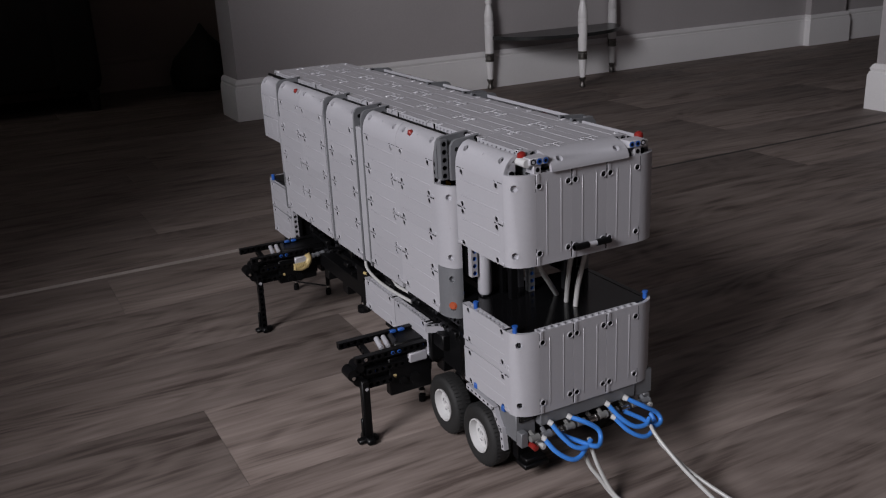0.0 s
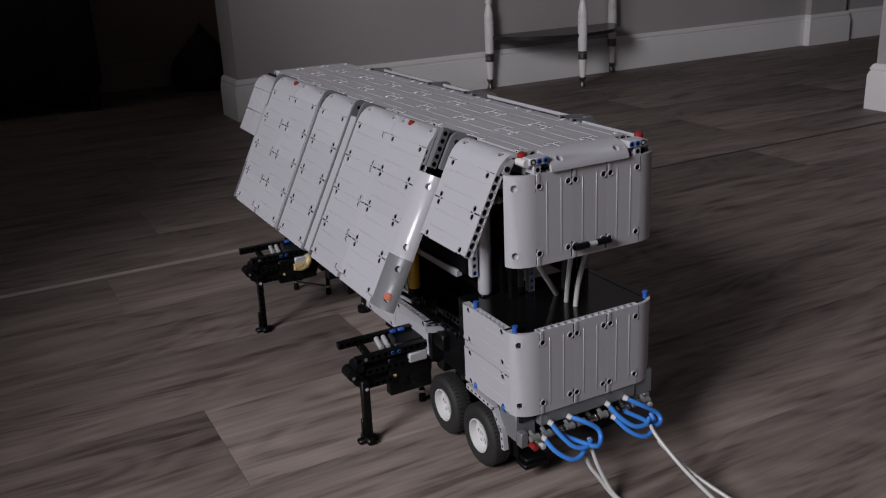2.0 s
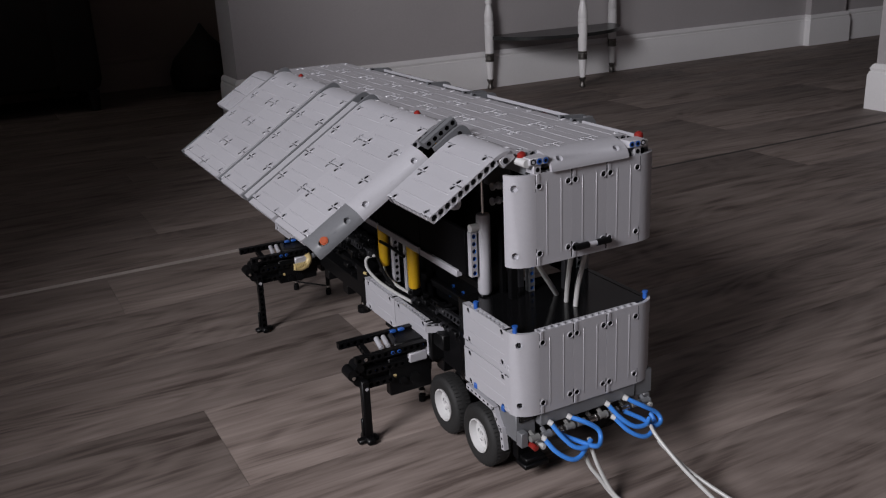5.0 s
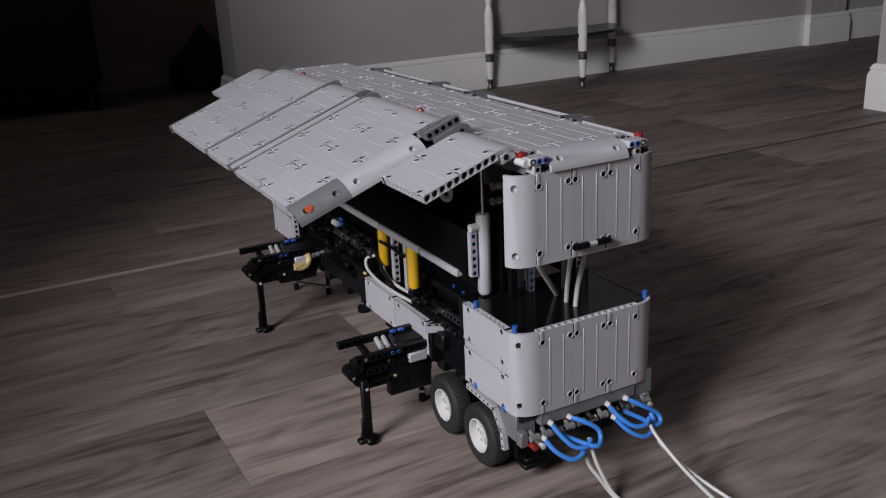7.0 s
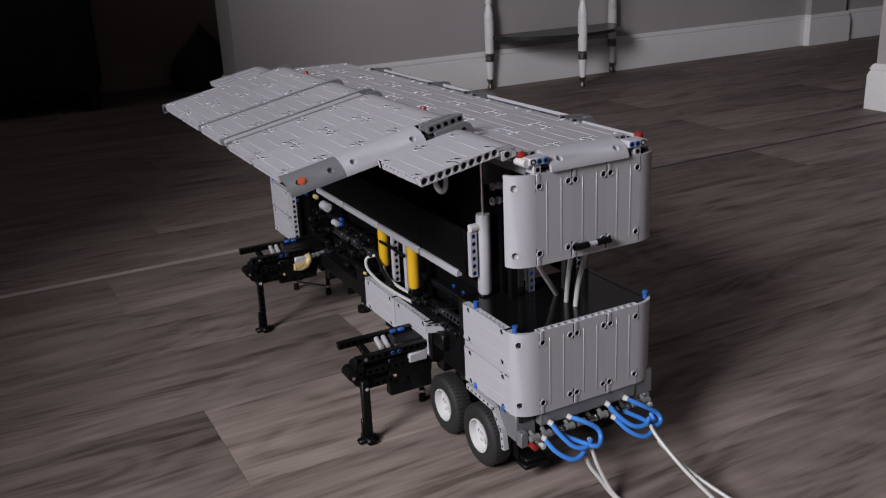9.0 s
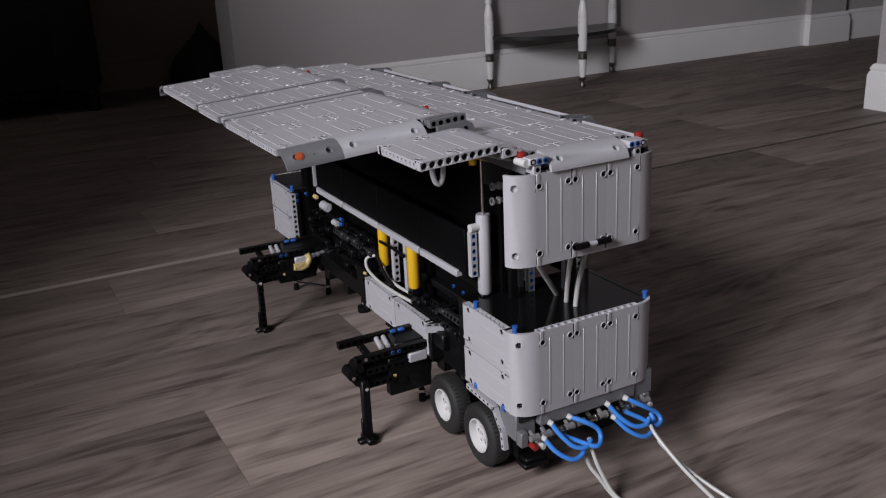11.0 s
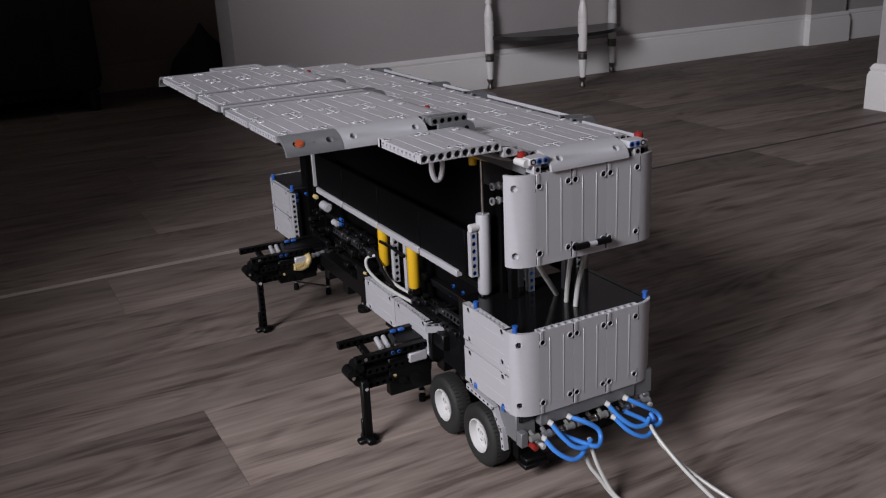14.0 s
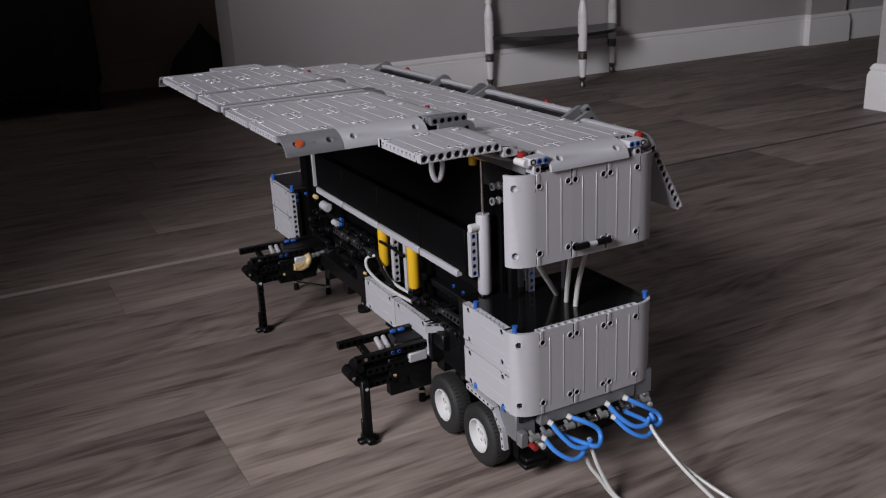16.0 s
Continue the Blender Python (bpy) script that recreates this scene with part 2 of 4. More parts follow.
def curve_mesh(length, name, mat):
    """A curved corner panel: 3 studs across, 2 deep, along z; its front edge at the origin, with round wells."""
    bm = bmesh.new()
    n, e, step = 14, 0.04, math.pi / 28

    def at(t, z, d=0.0):
        nn = Vector((math.sin(t) * 2, -math.cos(t) * 3, 0)).normalized()
        p = Vector((3 * math.sin(t), 2 * (1 - math.cos(t)), z)) - nn * d
        return bm.verts.new(p)

    wells = (1.5, length - 1.5)
    zs = [e]
    for w in wells:
        zs += [w + 0.27 * k for k in (-2, -1, 0, 1, 2)]
    zs.append(length - e)
    first, tc = 6, 8 * step
    speed = math.hypot(3 * math.cos(tc), 2 * math.sin(tc))
    for i in range(n):
        for z0, z1 in zip(zs, zs[1:]):
            if first <= i < first + 4 and any(w - 0.6 < z0 and z1 < w + 0.6 for w in wells):
                continue
            bm.faces.new((at(i * step, z0), at((i + 1) * step, z0), at((i + 1) * step, z1), at(i * step, z1))).smooth = True
        bm.faces.new((at(i * step, length - e, 0.45), at((i + 1) * step, length - e, 0.45), at((i + 1) * step, e, 0.45), at(i * step, e, 0.45))).smooth = True
        for z in (e, length - e):
            bm.faces.new((at(i * step, z), at((i + 1) * step, z), at((i + 1) * step, z, 0.45), at(i * step, z, 0.45)))
    for t in (0, n * step):
        bm.faces.new((at(t, e), at(t, length - e), at(t, length - e, 0.45), at(t, e, 0.45)))
    square = [(2, 0), (2, 1), (2, 2), (1, 2), (0, 2), (-1, 2), (-2, 2), (-2, 1), (-2, 0), (-2, -1), (-2, -2), (-1, -2), (0, -2), (1, -2), (2, -2), (2, -1)]
    for w in wells:
        loops = [[(tc + a * step, w + 0.27 * b, 0.0) for a, b in square]]
        for r, d in ((0.47, -0.03), (0.43, -0.03), (0.40, 0.46), (0.33, 0.47), (0.32, 0.65)):
            loops.append([(tc + r * math.cos(k * math.pi / 8) / speed, w + r * math.sin(k * math.pi / 8), d) for k in range(16)])
        for a, b in zip(loops, loops[1:]):
            for k in range(16):
                m = (k + 1) % 16
                bm.faces.new((at(*a[k]), at(*a[m]), at(*b[m]), at(*b[k])))
        # black well floor puts the crescent of shade into the colour
        bm.faces.new([at(*p) for p in loops[-1]]).material_index = 1
    bmesh.ops.remove_doubles(bm, verts=bm.verts, dist=0.001)
    p, q = at(tc, length / 2, 0.1), at(tc, length / 2, -0.05)
    rod(bm, p.co, q.co, 0.13, 10, 0)
    for v in (p, q):
        bm.verts.remove(v)
    return finish(bm, name, (mat, BLACK))


def finish(bm, name, mats):
    bmesh.ops.scale(bm, vec=(U, U, U), verts=bm.verts)
    bmesh.ops.remove_doubles(bm, verts=bm.verts, dist=1e-7)
    bmesh.ops.recalc_face_normals(bm, faces=bm.faces)
    me = bpy.data.meshes.new(name)
    bm.to_mesh(me)
    me.set_sharp_from_angle(angle=radians(38))
    bm.free()
    for m in mats:
        me.materials.append(m)
    return me


def part(name, bm, mats, parent=None, label="", at=None):
    """Links a bmesh as one mesh object, under its thing if there is one."""
    ob = new(name, finish(bm, name, mats if isinstance(mats, tuple) else (mats,)))
    ob.parent = parent
    if at is not None:
        ob.location = Vector(at) * U
    return tagged(ob, label)


def put(name, mesh, parent, origin, xdir, ydir, zdir, label=""):
    """A shared mesh with its axes laid along the given directions, origin in studs."""
    ob = new(name, mesh)
    ob.parent = parent
    m = Matrix((xdir, ydir, zdir)).transposed().to_4x4()
    m.translation = Vector(origin) * U
    ob.matrix_basis = m
    return tagged(ob, label)


X, Y, Z = Vector((1, 0, 0)), Vector((0, 1, 0)), Vector((0, 0, 1))


def studs(*a):
    return [v / U for v in a]


# ---- the room ----
def wall(name, x0, y0, z0, x1, y1, z1, mat=WALL, label="mauve-grey painted plaster wall"):
    bm = bmesh.new()
    box(bm, x0 / U, y0 / U, z0 / U, x1 / U, y1 / U, z1 / U)
    return tagged(part(name, bm, mat), label, "wall", "", "structure")


H = 2.75
SHADE_LABEL = "plaster wall out of view, mauve darkened to cut bounced light"
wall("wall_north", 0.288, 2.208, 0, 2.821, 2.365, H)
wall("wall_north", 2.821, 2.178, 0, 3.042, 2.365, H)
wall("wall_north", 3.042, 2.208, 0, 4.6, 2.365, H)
wall("wall_far", -1.25, 3.2, 0, 4.6, 3.35, H, DUSK, "wall of the unlit back room, its colour darkened for the dimness")
# partition added out of view to block light; its opening holds the fill
wall("wall_added_partition", -1.25, 1.35, 0, -1.1, 2.1, H, SHADE, SHADE_LABEL)
wall("wall_added_partition", -1.25, 2.9, 0, -1.1, 3.2, H, SHADE, SHADE_LABEL)
wall("wall_added_partition", -1.25, 2.1, 0, -1.1, 2.9, 1.1, SHADE, SHADE_LABEL)
wall("wall_added_partition", -1.25, 2.1, 2.1, -1.1, 2.9, H, SHADE, SHADE_LABEL)
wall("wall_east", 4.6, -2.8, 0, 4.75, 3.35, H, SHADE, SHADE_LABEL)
wall("wall_post", 1.835, 0.62, 0, 3.2, 1.09, H)
# west wall round its window
wall("wall_west", -2.8, -2.95, 0, -2.65, -1.5, H)
wall("wall_west", -2.8, -0.2, 0, -2.65, 1.35, H)
wall("wall_west", -2.8, -1.5, 0, -2.65, -0.2, 1.15)
wall("wall_west", -2.8, -1.5, 2.35, -2.65, -0.2, H)
# return, half-height walls and header: added unseen to block the window light
wall("wall_added_return", -2.65, 1.2, 0, -0.62, 1.35, H, SHADE, SHADE_LABEL)
wall("wall_added_low", -1.2, -0.02, 0, -1.08, 0.38, 0.54, WALL, "half-height wall added out of view to shade the floor")
wall("wall_added_low", -1.2, 0.38, 0, -1.08, 1.2, 0.98, WALL, "half-height wall added out of view to shade the floor")
wall("wall_added_header", -1.1, 2.21, 1.95, 0.288, 2.365, H)
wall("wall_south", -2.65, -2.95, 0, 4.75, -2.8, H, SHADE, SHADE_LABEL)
tagged(wall("ceiling", -2.8, -2.95, H, 4.75, 3.35, H + 0.1, CEIL, "plain ceiling out of view, darkened to cut bounced light"), "", "ceiling")


def baseboard(pts, name="baseboard", mat=TRIM, label="white moulded wooden baseboard along the wall"):
    """A moulded skirting board that follows the points; the room is on the right of the line."""
    bm = bmesh.new()
    prof = [(0, 0), (0.016, 0), (0.016, 0.098), (0.0135, 0.102), (0.0135, 0.106), (0.010, 0.110), (0.012, 0.117), (0.008, 0.126), (0.003, 0.130), (0, 0.130)]
    pts = [Vector((*p, 0)) for p in pts]
    rows = []
    for i, p in enumerate(pts):
        ds = []
        if i:
            ds.append((p - pts[i - 1]).normalized())
        if i + 1 < len(pts):
            ds.append((pts[i + 1] - p).normalized())
        ns = [Vector((d.y, -d.x, 0)) for d in ds]
        n = ns[0] if len(ns) == 1 else (ns[0] + ns[1]) / (1 + ns[0].dot(ns[1]))
        rows.append([bm.verts.new((p + n * a + Z * b) / U) for a, b in prof])
    for r0, r1 in zip(rows, rows[1:]):
        for k in range(len(prof) - 1):
            bm.faces.new((r0[k], r1[k], r1[k + 1], r0[k + 1]))
    for r in (rows[0], rows[-1]):
        bm.faces.new(r)
    return tagged(part(name, bm, mat), label, "baseboard", "", "structure")


baseboard([(0.288, 2.365), (0.288, 2.208), (2.821, 2.208), (2.821, 2.178), (3.042, 2.178), (3.042, 2.208), (4.6, 2.208)])
baseboard([(3.2, 1.09), (1.835, 1.09), (1.835, 0.62), (3.2, 0.62)])
# trim colour darkened here to match the dim back room
baseboard([(-1.1, 3.2), (4.6, 3.2)], "baseboard", DUSK, "baseboard of the unlit room, its colour darkened for the dimness")

# floor: planks along x, in rows, on a dark underlay
bm = bmesh.new()
box(bm, *studs(-2.8, -2.95, -0.1, 4.75, 3.35, -0.009))
floor = tagged(part("floor", bm, UNDER), "grey-brown wood-look plank floor", "floor", "", "structure")


def plank_mesh(x0, x1, w, mat):
    bm = bmesh.new()
    g = 0.0002
    a = [Vector((x0 + g, g, -0.0003)), Vector((x1 - g, g, -0.0003)), Vector((x1 - g, w - g, -0.0003)), Vector((x0 + g, w - g, -0.0003))]
    t = [Vector((x0 + 0.0009, 0.0009, 0)), Vector((x1 - 0.0009, 0.0009, 0)), Vector((x1 - 0.0009, w - 0.0009, 0)), Vector((x0 + 0.0009, w - 0.0009, 0))]
    lo = [Vector((p.x, p.y, -0.0085)) for p in a]
    for r0, r1 in ((lo, a), (a, t)):
        for i in range(4):
            j = (i + 1) % 4
            bm.faces.new([bm.verts.new(p / U) for p in (r0[i], r0[j], r1[j], r1[i])])
    bm.faces.new([bm.verts.new(p / U) for p in t])
    return finish(bm, "plank", (mat,))


ROW, LONG = 0.190, 1.52
ENDS = {0: -0.333, 1: 0.45, 2: -0.052, 3: -0.307, 4: -0.75, 5: -0.9, 6: -0.5, -1: -1.0, -2: -0.2, -3: 0.5}
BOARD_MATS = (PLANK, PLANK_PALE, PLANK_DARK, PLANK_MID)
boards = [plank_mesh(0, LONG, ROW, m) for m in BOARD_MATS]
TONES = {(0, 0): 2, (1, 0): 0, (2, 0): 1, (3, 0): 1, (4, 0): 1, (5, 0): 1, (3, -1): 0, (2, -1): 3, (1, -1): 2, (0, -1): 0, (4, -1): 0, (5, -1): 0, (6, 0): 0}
rng = random.Random(4)
for k in range(-20, 20):
    y = 0.940 - ROW * (k + 1) if k >= 0 else 0.953 + ROW * (-k - 1)
    if y < -2.9 or y > 3.2:
        continue
    x = ENDS.get(k, rng.uniform(-1.2, 0))
    n = 0
    while x > -2.7:
        x -= LONG
        n -= 1
    while x < 4.7:
        if x + LONG < -2.7:
            x += LONG
            n += 1
            continue
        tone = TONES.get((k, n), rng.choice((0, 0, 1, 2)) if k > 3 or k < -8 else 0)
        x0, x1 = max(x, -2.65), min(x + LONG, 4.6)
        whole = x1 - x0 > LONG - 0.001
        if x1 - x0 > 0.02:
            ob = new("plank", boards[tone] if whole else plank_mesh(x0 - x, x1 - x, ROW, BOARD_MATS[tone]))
            ob.parent = floor
            ob.location = (x, y, 0)
        n += 1
        x += LONG
bm = bmesh.new()
box(bm, *studs(-2.64, 0.9455, -0.008, 0.25, 0.951, 0.002), 0.25)
part("seam_strip", bm, STRIP, floor, "raised joining strip across the floor")
# dark strip laid in the joint, so that the gap looks shaded
bm = bmesh.new()
box(bm, *studs(0.26, 0.9415, -0.008, 4.6, 0.9515, -0.001))
part("seam_joint", bm, UNDER, floor, "dark strip standing in for the shaded gap of a floor joint")

# half-round side table against the wall, seen up to its shelf
def side_table():
    t = tagged(new("side_table"), "white half-round side table with turned legs and black shelf", "table")
    feet = [(148.8, 270.7), (181.5, 246.5), (218.3, 272.7)]
    t.location = (1.45, 2.1, 0)
    base = Vector((1.45, 2.1, 0)) / U
    for fx, fy in feet:
        bm = bmesh.new()
        prof = [(4.4, 1.2), (5.5, 1.25), (12, 1.75), (12.4, 1.75), (15.8, 1.9), (26, 2.1), (27.5, 2.1), (27.6, 1.9), (28.2, 1.9), (28.3, 2.1), (29.6, 2.05), (29.8, 1.85), (30.2, 2.0), (32.5, 2.0), (34.5, 1.6), (37, 1.1), (37.6, 1.5), (38.4, 1.5), (39, 1.0), (44, 1.7), (60, 2.0), (75, 1.9)]
        turned(bm, fx - base.x, fy - base.y, prof)
        leg = part("leg", bm, TRIM, t)
        bm = bmesh.new()
        turned(bm, fx - base.x, fy - base.y, [(0, 0.9), (0.3, 1.3), (1.2, 1.4), (2.2, 0.9), (3.0, 1.0), (4.0, 1.5), (4.5, 1.5), (4.6, 1.2)])
        part("foot_ferrule", bm, PEWTER, leg, "silver metal foot cap")
        bm = bmesh.new()
        turned(bm, fx - base.x, fy - base.y, [(12.3, 1.7), (12.4, 2.0), (13.0, 2.05), (13.2, 1.85), (13.9, 1.85), (14.1, 2.05), (14.7, 2.05), (14.9, 1.85), (15.4, 2.05), (15.9, 2.05), (16.0, 1.8)])
        part("collar", bm, PEWTER, leg, "silver metal ringed collar")
    bm = bmesh.new()
    n = 24
    cx, cy, rx, ry = 183.0 - base.x, 272.7 - base.y, 34.0, 26.5
    top = []
    for i in range(n + 1):
        a = math.pi + math.pi * i / n
        top.append((cx + rx * math.cos(a), cy + ry * math.sin(a)))
    vt = [bm.verts.new((x, y, 23.4)) for x, y in top]
    vb = [bm.verts.new((x, y, 21.9)) for x, y in top]
    bm.faces.new(vt), bm.faces.new(vb[::-1])
    for i in range(n + 1):
        j = (i + 1) % (n + 1)
        bm.faces.new((vb[i], vb[j], vt[j], vt[i]))
    part("shelf", bm, BLACKWOOD, t, "black painted half-round shelf")


side_table()

# dark seat and draped shape in the unlit room behind
def armchair():
    c = tagged(new("armchair"), "dark upholstered armchair in the unlit back room", "chair")
    c.location = (-0.53, 2.94, 0)
    for name, b in (("seat", (-45, -22, 10, 45, 22, 52)), ("backrest", (-43, 12, 30, 45, 28, 110)), ("armrest", (-62, -22, 8, -42, 26, 75)), ("armrest", (42, -22, 8, 62, 26, 75))):
        bm = bmesh.new()
        box(bm, *b, 5)
        part(name, bm, CLOTH, c)
    for x in (-57, 57):
        for y in (-20, 20):
            bm = bmesh.new()
            rod(bm, (x, y, 0), (x, y, 9), 2.2, 10, 0, 3)
            part("leg", bm, BLACKWOOD, c)


armchair()


def beanbag():
    bm = bmesh.new()
    prof = [(0, 15), (2, 17), (8, 17), (14, 14), (20, 9), (26, 4), (29, 1.8), (31, 0.5)]
    turned(bm, 0, 0, prof, 28)
    for v in bm.verts:
        k = noise.noise(v.co * 0.08) * 2
        v.co.x += k
        v.co.y += k
    ob = part("floor_cushion", bm, CLOTH)
    ob.location = (0.385, 3.02, 0)
    tagged(ob, "dark slumped floor cushion in the unlit back room", "cushion")


beanbag()

# ---- the model trailer: x across, y along it from the hose end, z up; in studs ----
PANEL = panel_mesh(5, 11, {(0, 1), (4, 1), (0, 9), (4, 9)}, "panel")
PLUGGED = panel_mesh(5, 11, {(0, 1), (4, 1), (0, 9), (4, 9)}, "panel", ((0, 1), (4, 1)))
CURVE = curve_mesh(11, "curved_panel", GREY)
CURVE_SHORT = curve_mesh(7, "curved_panel", DARK)

trailer = tagged(new("model_trailer"), "light grey building-brick model trailer with lifting side doors", "toy trailer")
trailer.location = (0, 0, 0.43 * U)

LOW0, LOW1, UP0, UP1, ROOF = 11.27, 22.27, 30.36, 41.36, 43.32
HX, HZ = 8.16, 42.7


def liftarm(bm, p0, p1, w=0.9, slot=0, side=None):
    """A flat studless beam with round wells in its broad side: from hole to hole."""
    p0, p1 = Vector(p0), Vector(p1)
    d = (p1 - p0)
    n = int(round(d.length))
    d.normalize()
    s = Vector(side) if side else Vector((0, -1, 0))
    s = (s - d * s.dot(d)).normalized()
    c = d.cross(s)
    a = p0 - d * 0.5 - c * w / 2 + s * w / 2
    holed(bm, lambda u, v, dd: a + d * (u * (n + 1.0) / (n + 1)) + c * v * w - s * dd, n + 1, 1, {(i, 0) for i in range(n + 1)}, 0.5, 0.35 * w, 0, 1)
    b = a + d * (n + 1)
    q = [a, b, b + c * w, a + c * w]
    for i in range(4):
        j = (i + 1) % 4
        bm.faces.new([bm.verts.new(v) for v in (q[i], q[j], q[j] - s * w, q[i] - s * w)]).material_index = slot
    bm.faces.new([bm.verts.new(v - s * w) for v in q])


# hose-end box, low
rear = bmesh.new()
box(rear, -9.8, 1.0, 10.2, 9.8, 15.5, 22.1, 0.1)
box(rear, 9.5, 2.2, 21.6, 10.45, 15.4, 22.1, 0.05)
rear_box = part("rear_box", rear, GLOSS, trailer, "black plastic core and smooth black top deck")
for i in range(3):
    put("panel", PANEL, rear_box, (-7.5 + 5 * i, 0, LOW0), X, Z, -Y)
put("curved_panel", CURVE, rear_box, (-7.5, 0, LOW0), -X, Y, Z)
put("curved_panel", CURVE, rear_box, (7.5, 0, LOW0), X, Y, Z)
for s in (-1, 1):
    for z in (LOW0, LOW0 + 6):
        if s < 0:
            put("panel", PANEL, rear_box, (-10.5, 2, z), Z, Y, -X)
        else:
            put("panel", PANEL, rear_box, (10.5, 2, z + 4.6), -Z, Y, X)
    bm = bmesh.new()
    box(bm, min(s * 10.48, s * 9.6), 2.1, LOW0 + 5.02, max(s * 10.48, s * 9.6), 12.9, LOW0 + 5.98, 0.08)
    part("beam", bm, GREY, rear_box)
for x, y in ((-9.9, 10.6), (-9.9, 1.5), (9.7, 1.5)):
    bm = bmesh.new()
    rod(bm, (x, y, 21.9), (x, y, 23.0), 0.3, 10)
    rod(bm, (x, y, 22.9), (x, y, 23.1), 0.38, 10)
    part("axle_pin", bm, BLUE, rear_box, "bright blue pin")
for x, y, z in ((-10.52, 10.3, LOW0 + 0.3), (-10.52, 3.6, LOW0 + 0.1)):
    bm = bmesh.new()
    box(bm, x - 0.12, y - 0.35, z - 0.4, x + 0.3, y + 0.35, z + 0.4, 0.08)
    part("pin", bm, BLUE, rear_box, "bright blue pin")

# dark bumper below the box
bm = bmesh.new()
box(bm, -7.3, 0.15, 9.5, 7.3, 2.0, LOW0, 0.08)
box(bm, -10.2, 1.2, 7.6, -7.4, 5.0, LOW0, 0.1)
box(bm, 7.4, 0.3, 9.2, 10.2, 5.0, 12.6, 0.1)
for x in (-9.6, 9.4):
    box(bm, x - 0.5, 0.2, 7.2, x + 0.5, 1.4, 9.2, 0.1)
bumper = part("bumper", bm, DARK, trailer, "dark grey plastic bumper beam")
for i in range(11):
    x = -8.6 + i * 1.72
    bm = bmesh.new()
    rod(bm, (x - 0.55, -0.35, 8.55), (x + 0.55, -0.35, 8.55), 0.42, 12)
    rod(bm, (x + 0.45, -0.35, 8.55), (x + 0.65, -0.35, 8.55), 0.5, 12)
    rod(bm, (x, -0.35, 8.55), (x, 0.6, 9.0), 0.3, 8)
    part("hose_coupler", bm, (SMOKE, DARK, METAL)[i % 3], bumper)
for x, z, m in ((-8.7, 7.4, RED), (-7.6, 7.3, PALE_TUBE), (9.1, 8.0, PALE_TUBE)):
    bm = bmesh.new()
    rod(bm, (x, -0.9, z), (x, 0.4, z), 0.4, 14)
    rod(bm, (x, -1.0, z), (x, -0.9, z), 0.28, 14)
    part("tail_light", bm, m, bumper, "small round lamp cap")
for s in (-1, 1):
    g = new("mudguard")
    g.parent = trailer
    tagged(g, "light grey bent beam over the wheel")
    for p0, p1 in (((s * 10.4, 12.0, 10.65), (s * 10.4, 6.2, 10.4)), ((s * 10.4, 5.6, 10.1), (s * 10.4, 4.3, 8.4)), ((s * 10.4, 3.95, 8.0), (s * 10.4, 3.7, 6.3))):
        bm = bmesh.new()
        liftarm(bm, p0, p1, 0.66, 0, (s, 0, 0))
        part("beam", bm, (GREY, BLACK), g)
# low black plate under the bumper
bm = bmesh.new()
box(bm, -7.2, 3.6, 2.2, -4.2, 5.4, 2.8, 0.12)
box(bm, -7.6, 3.3, 1.5, -3.9, 5.6, 2.15, 0.12)
box(bm, -7.4, 5.4, 2.0, -5.6, 6.6, 9.6, 0.1)
part("step_plate", bm, BLACK, trailer)


# wheels
def wheel(s, y):
    w = new("wheel")
    w.parent = trailer
    bm = bmesh.new()
    prof = [(1.2, 2.25), (1.45, 2.75), (1.5, 3.4), (1.35, 3.95), (1.0, 4.24), (0.0, 4.3), (-1.0, 4.24), (-1.35, 3.95), (-1.5, 3.4), (-1.45, 2.75), (-1.2, 2.25)]
    n = 40
    rings = [[bm.verts.new((z, r * math.cos(2 * math.pi * i / n), r * math.sin(2 * math.pi * i / n))) for i in range(n)] for z, r in prof]
    for a, b in zip(rings, rings[1:]):
        for i in range(n):
            bm.faces.new((a[i], a[(i + 1) % n], b[(i + 1) % n], b[i])).smooth = True
    for k in range(48):
        a = 2 * math.pi * k / 48
        c = Vector((0, math.cos(a), math.sin(a)))
        for sx in (-1, 1):
            p = Vector((sx * 0.65, 0, 0)) + c * 4.25
            rod(bm, p - Vector((0.4, 0, 0)), p + Vector((0.3, 0, 0)), 0.09, 4)
    t = new("tyre", finish(bm, "tyre", (RUBBER,)))
    t.parent = w
    bm = bmesh.new()
    prof = [(1.2, 2.3), (1.42, 2.34), (1.44, 2.15), (1.0, 1.98), (0.6, 1.85), (0.5, 0.85), (0.85, 0.75), (0.9, 0.5), (0.6, 0.32), (0.2, 0.3)]
    rings = [[bm.verts.new((s * z, r * math.cos(2 * math.pi * i / n), r * math.sin(2 * math.pi * i / n))) for i in range(n)] for z, r in prof]
    for a, b in zip(rings, rings[1:]):
        for i in range(n):
            bm.faces.new((a[i], a[(i + 1) % n], b[(i + 1) % n], b[i])).smooth = True
    for k in range(6):
        a = 2 * math.pi * k / 6
        p = Vector((s * 0.52, 1.2 * math.cos(a), 1.2 * math.sin(a)))
        rod(bm, p, p + Vector((s * 0.06, 0, 0)), 0.28, 10, 1)
    rod(bm, (s * 0.1, 0, 0), (s * 0.62, 0, 0), 0.26, 10, 1)
    t = new("rim", finish(bm, "rim", (WHITE, DARK)))
    t.parent = w
    tagged(t, "white plastic rim")
    w.location = Vector((s * 8.85, y, 3.87)) * U


for s in (-1, 1):
    for y in (10.7, 20.6):
        wheel(s, y)

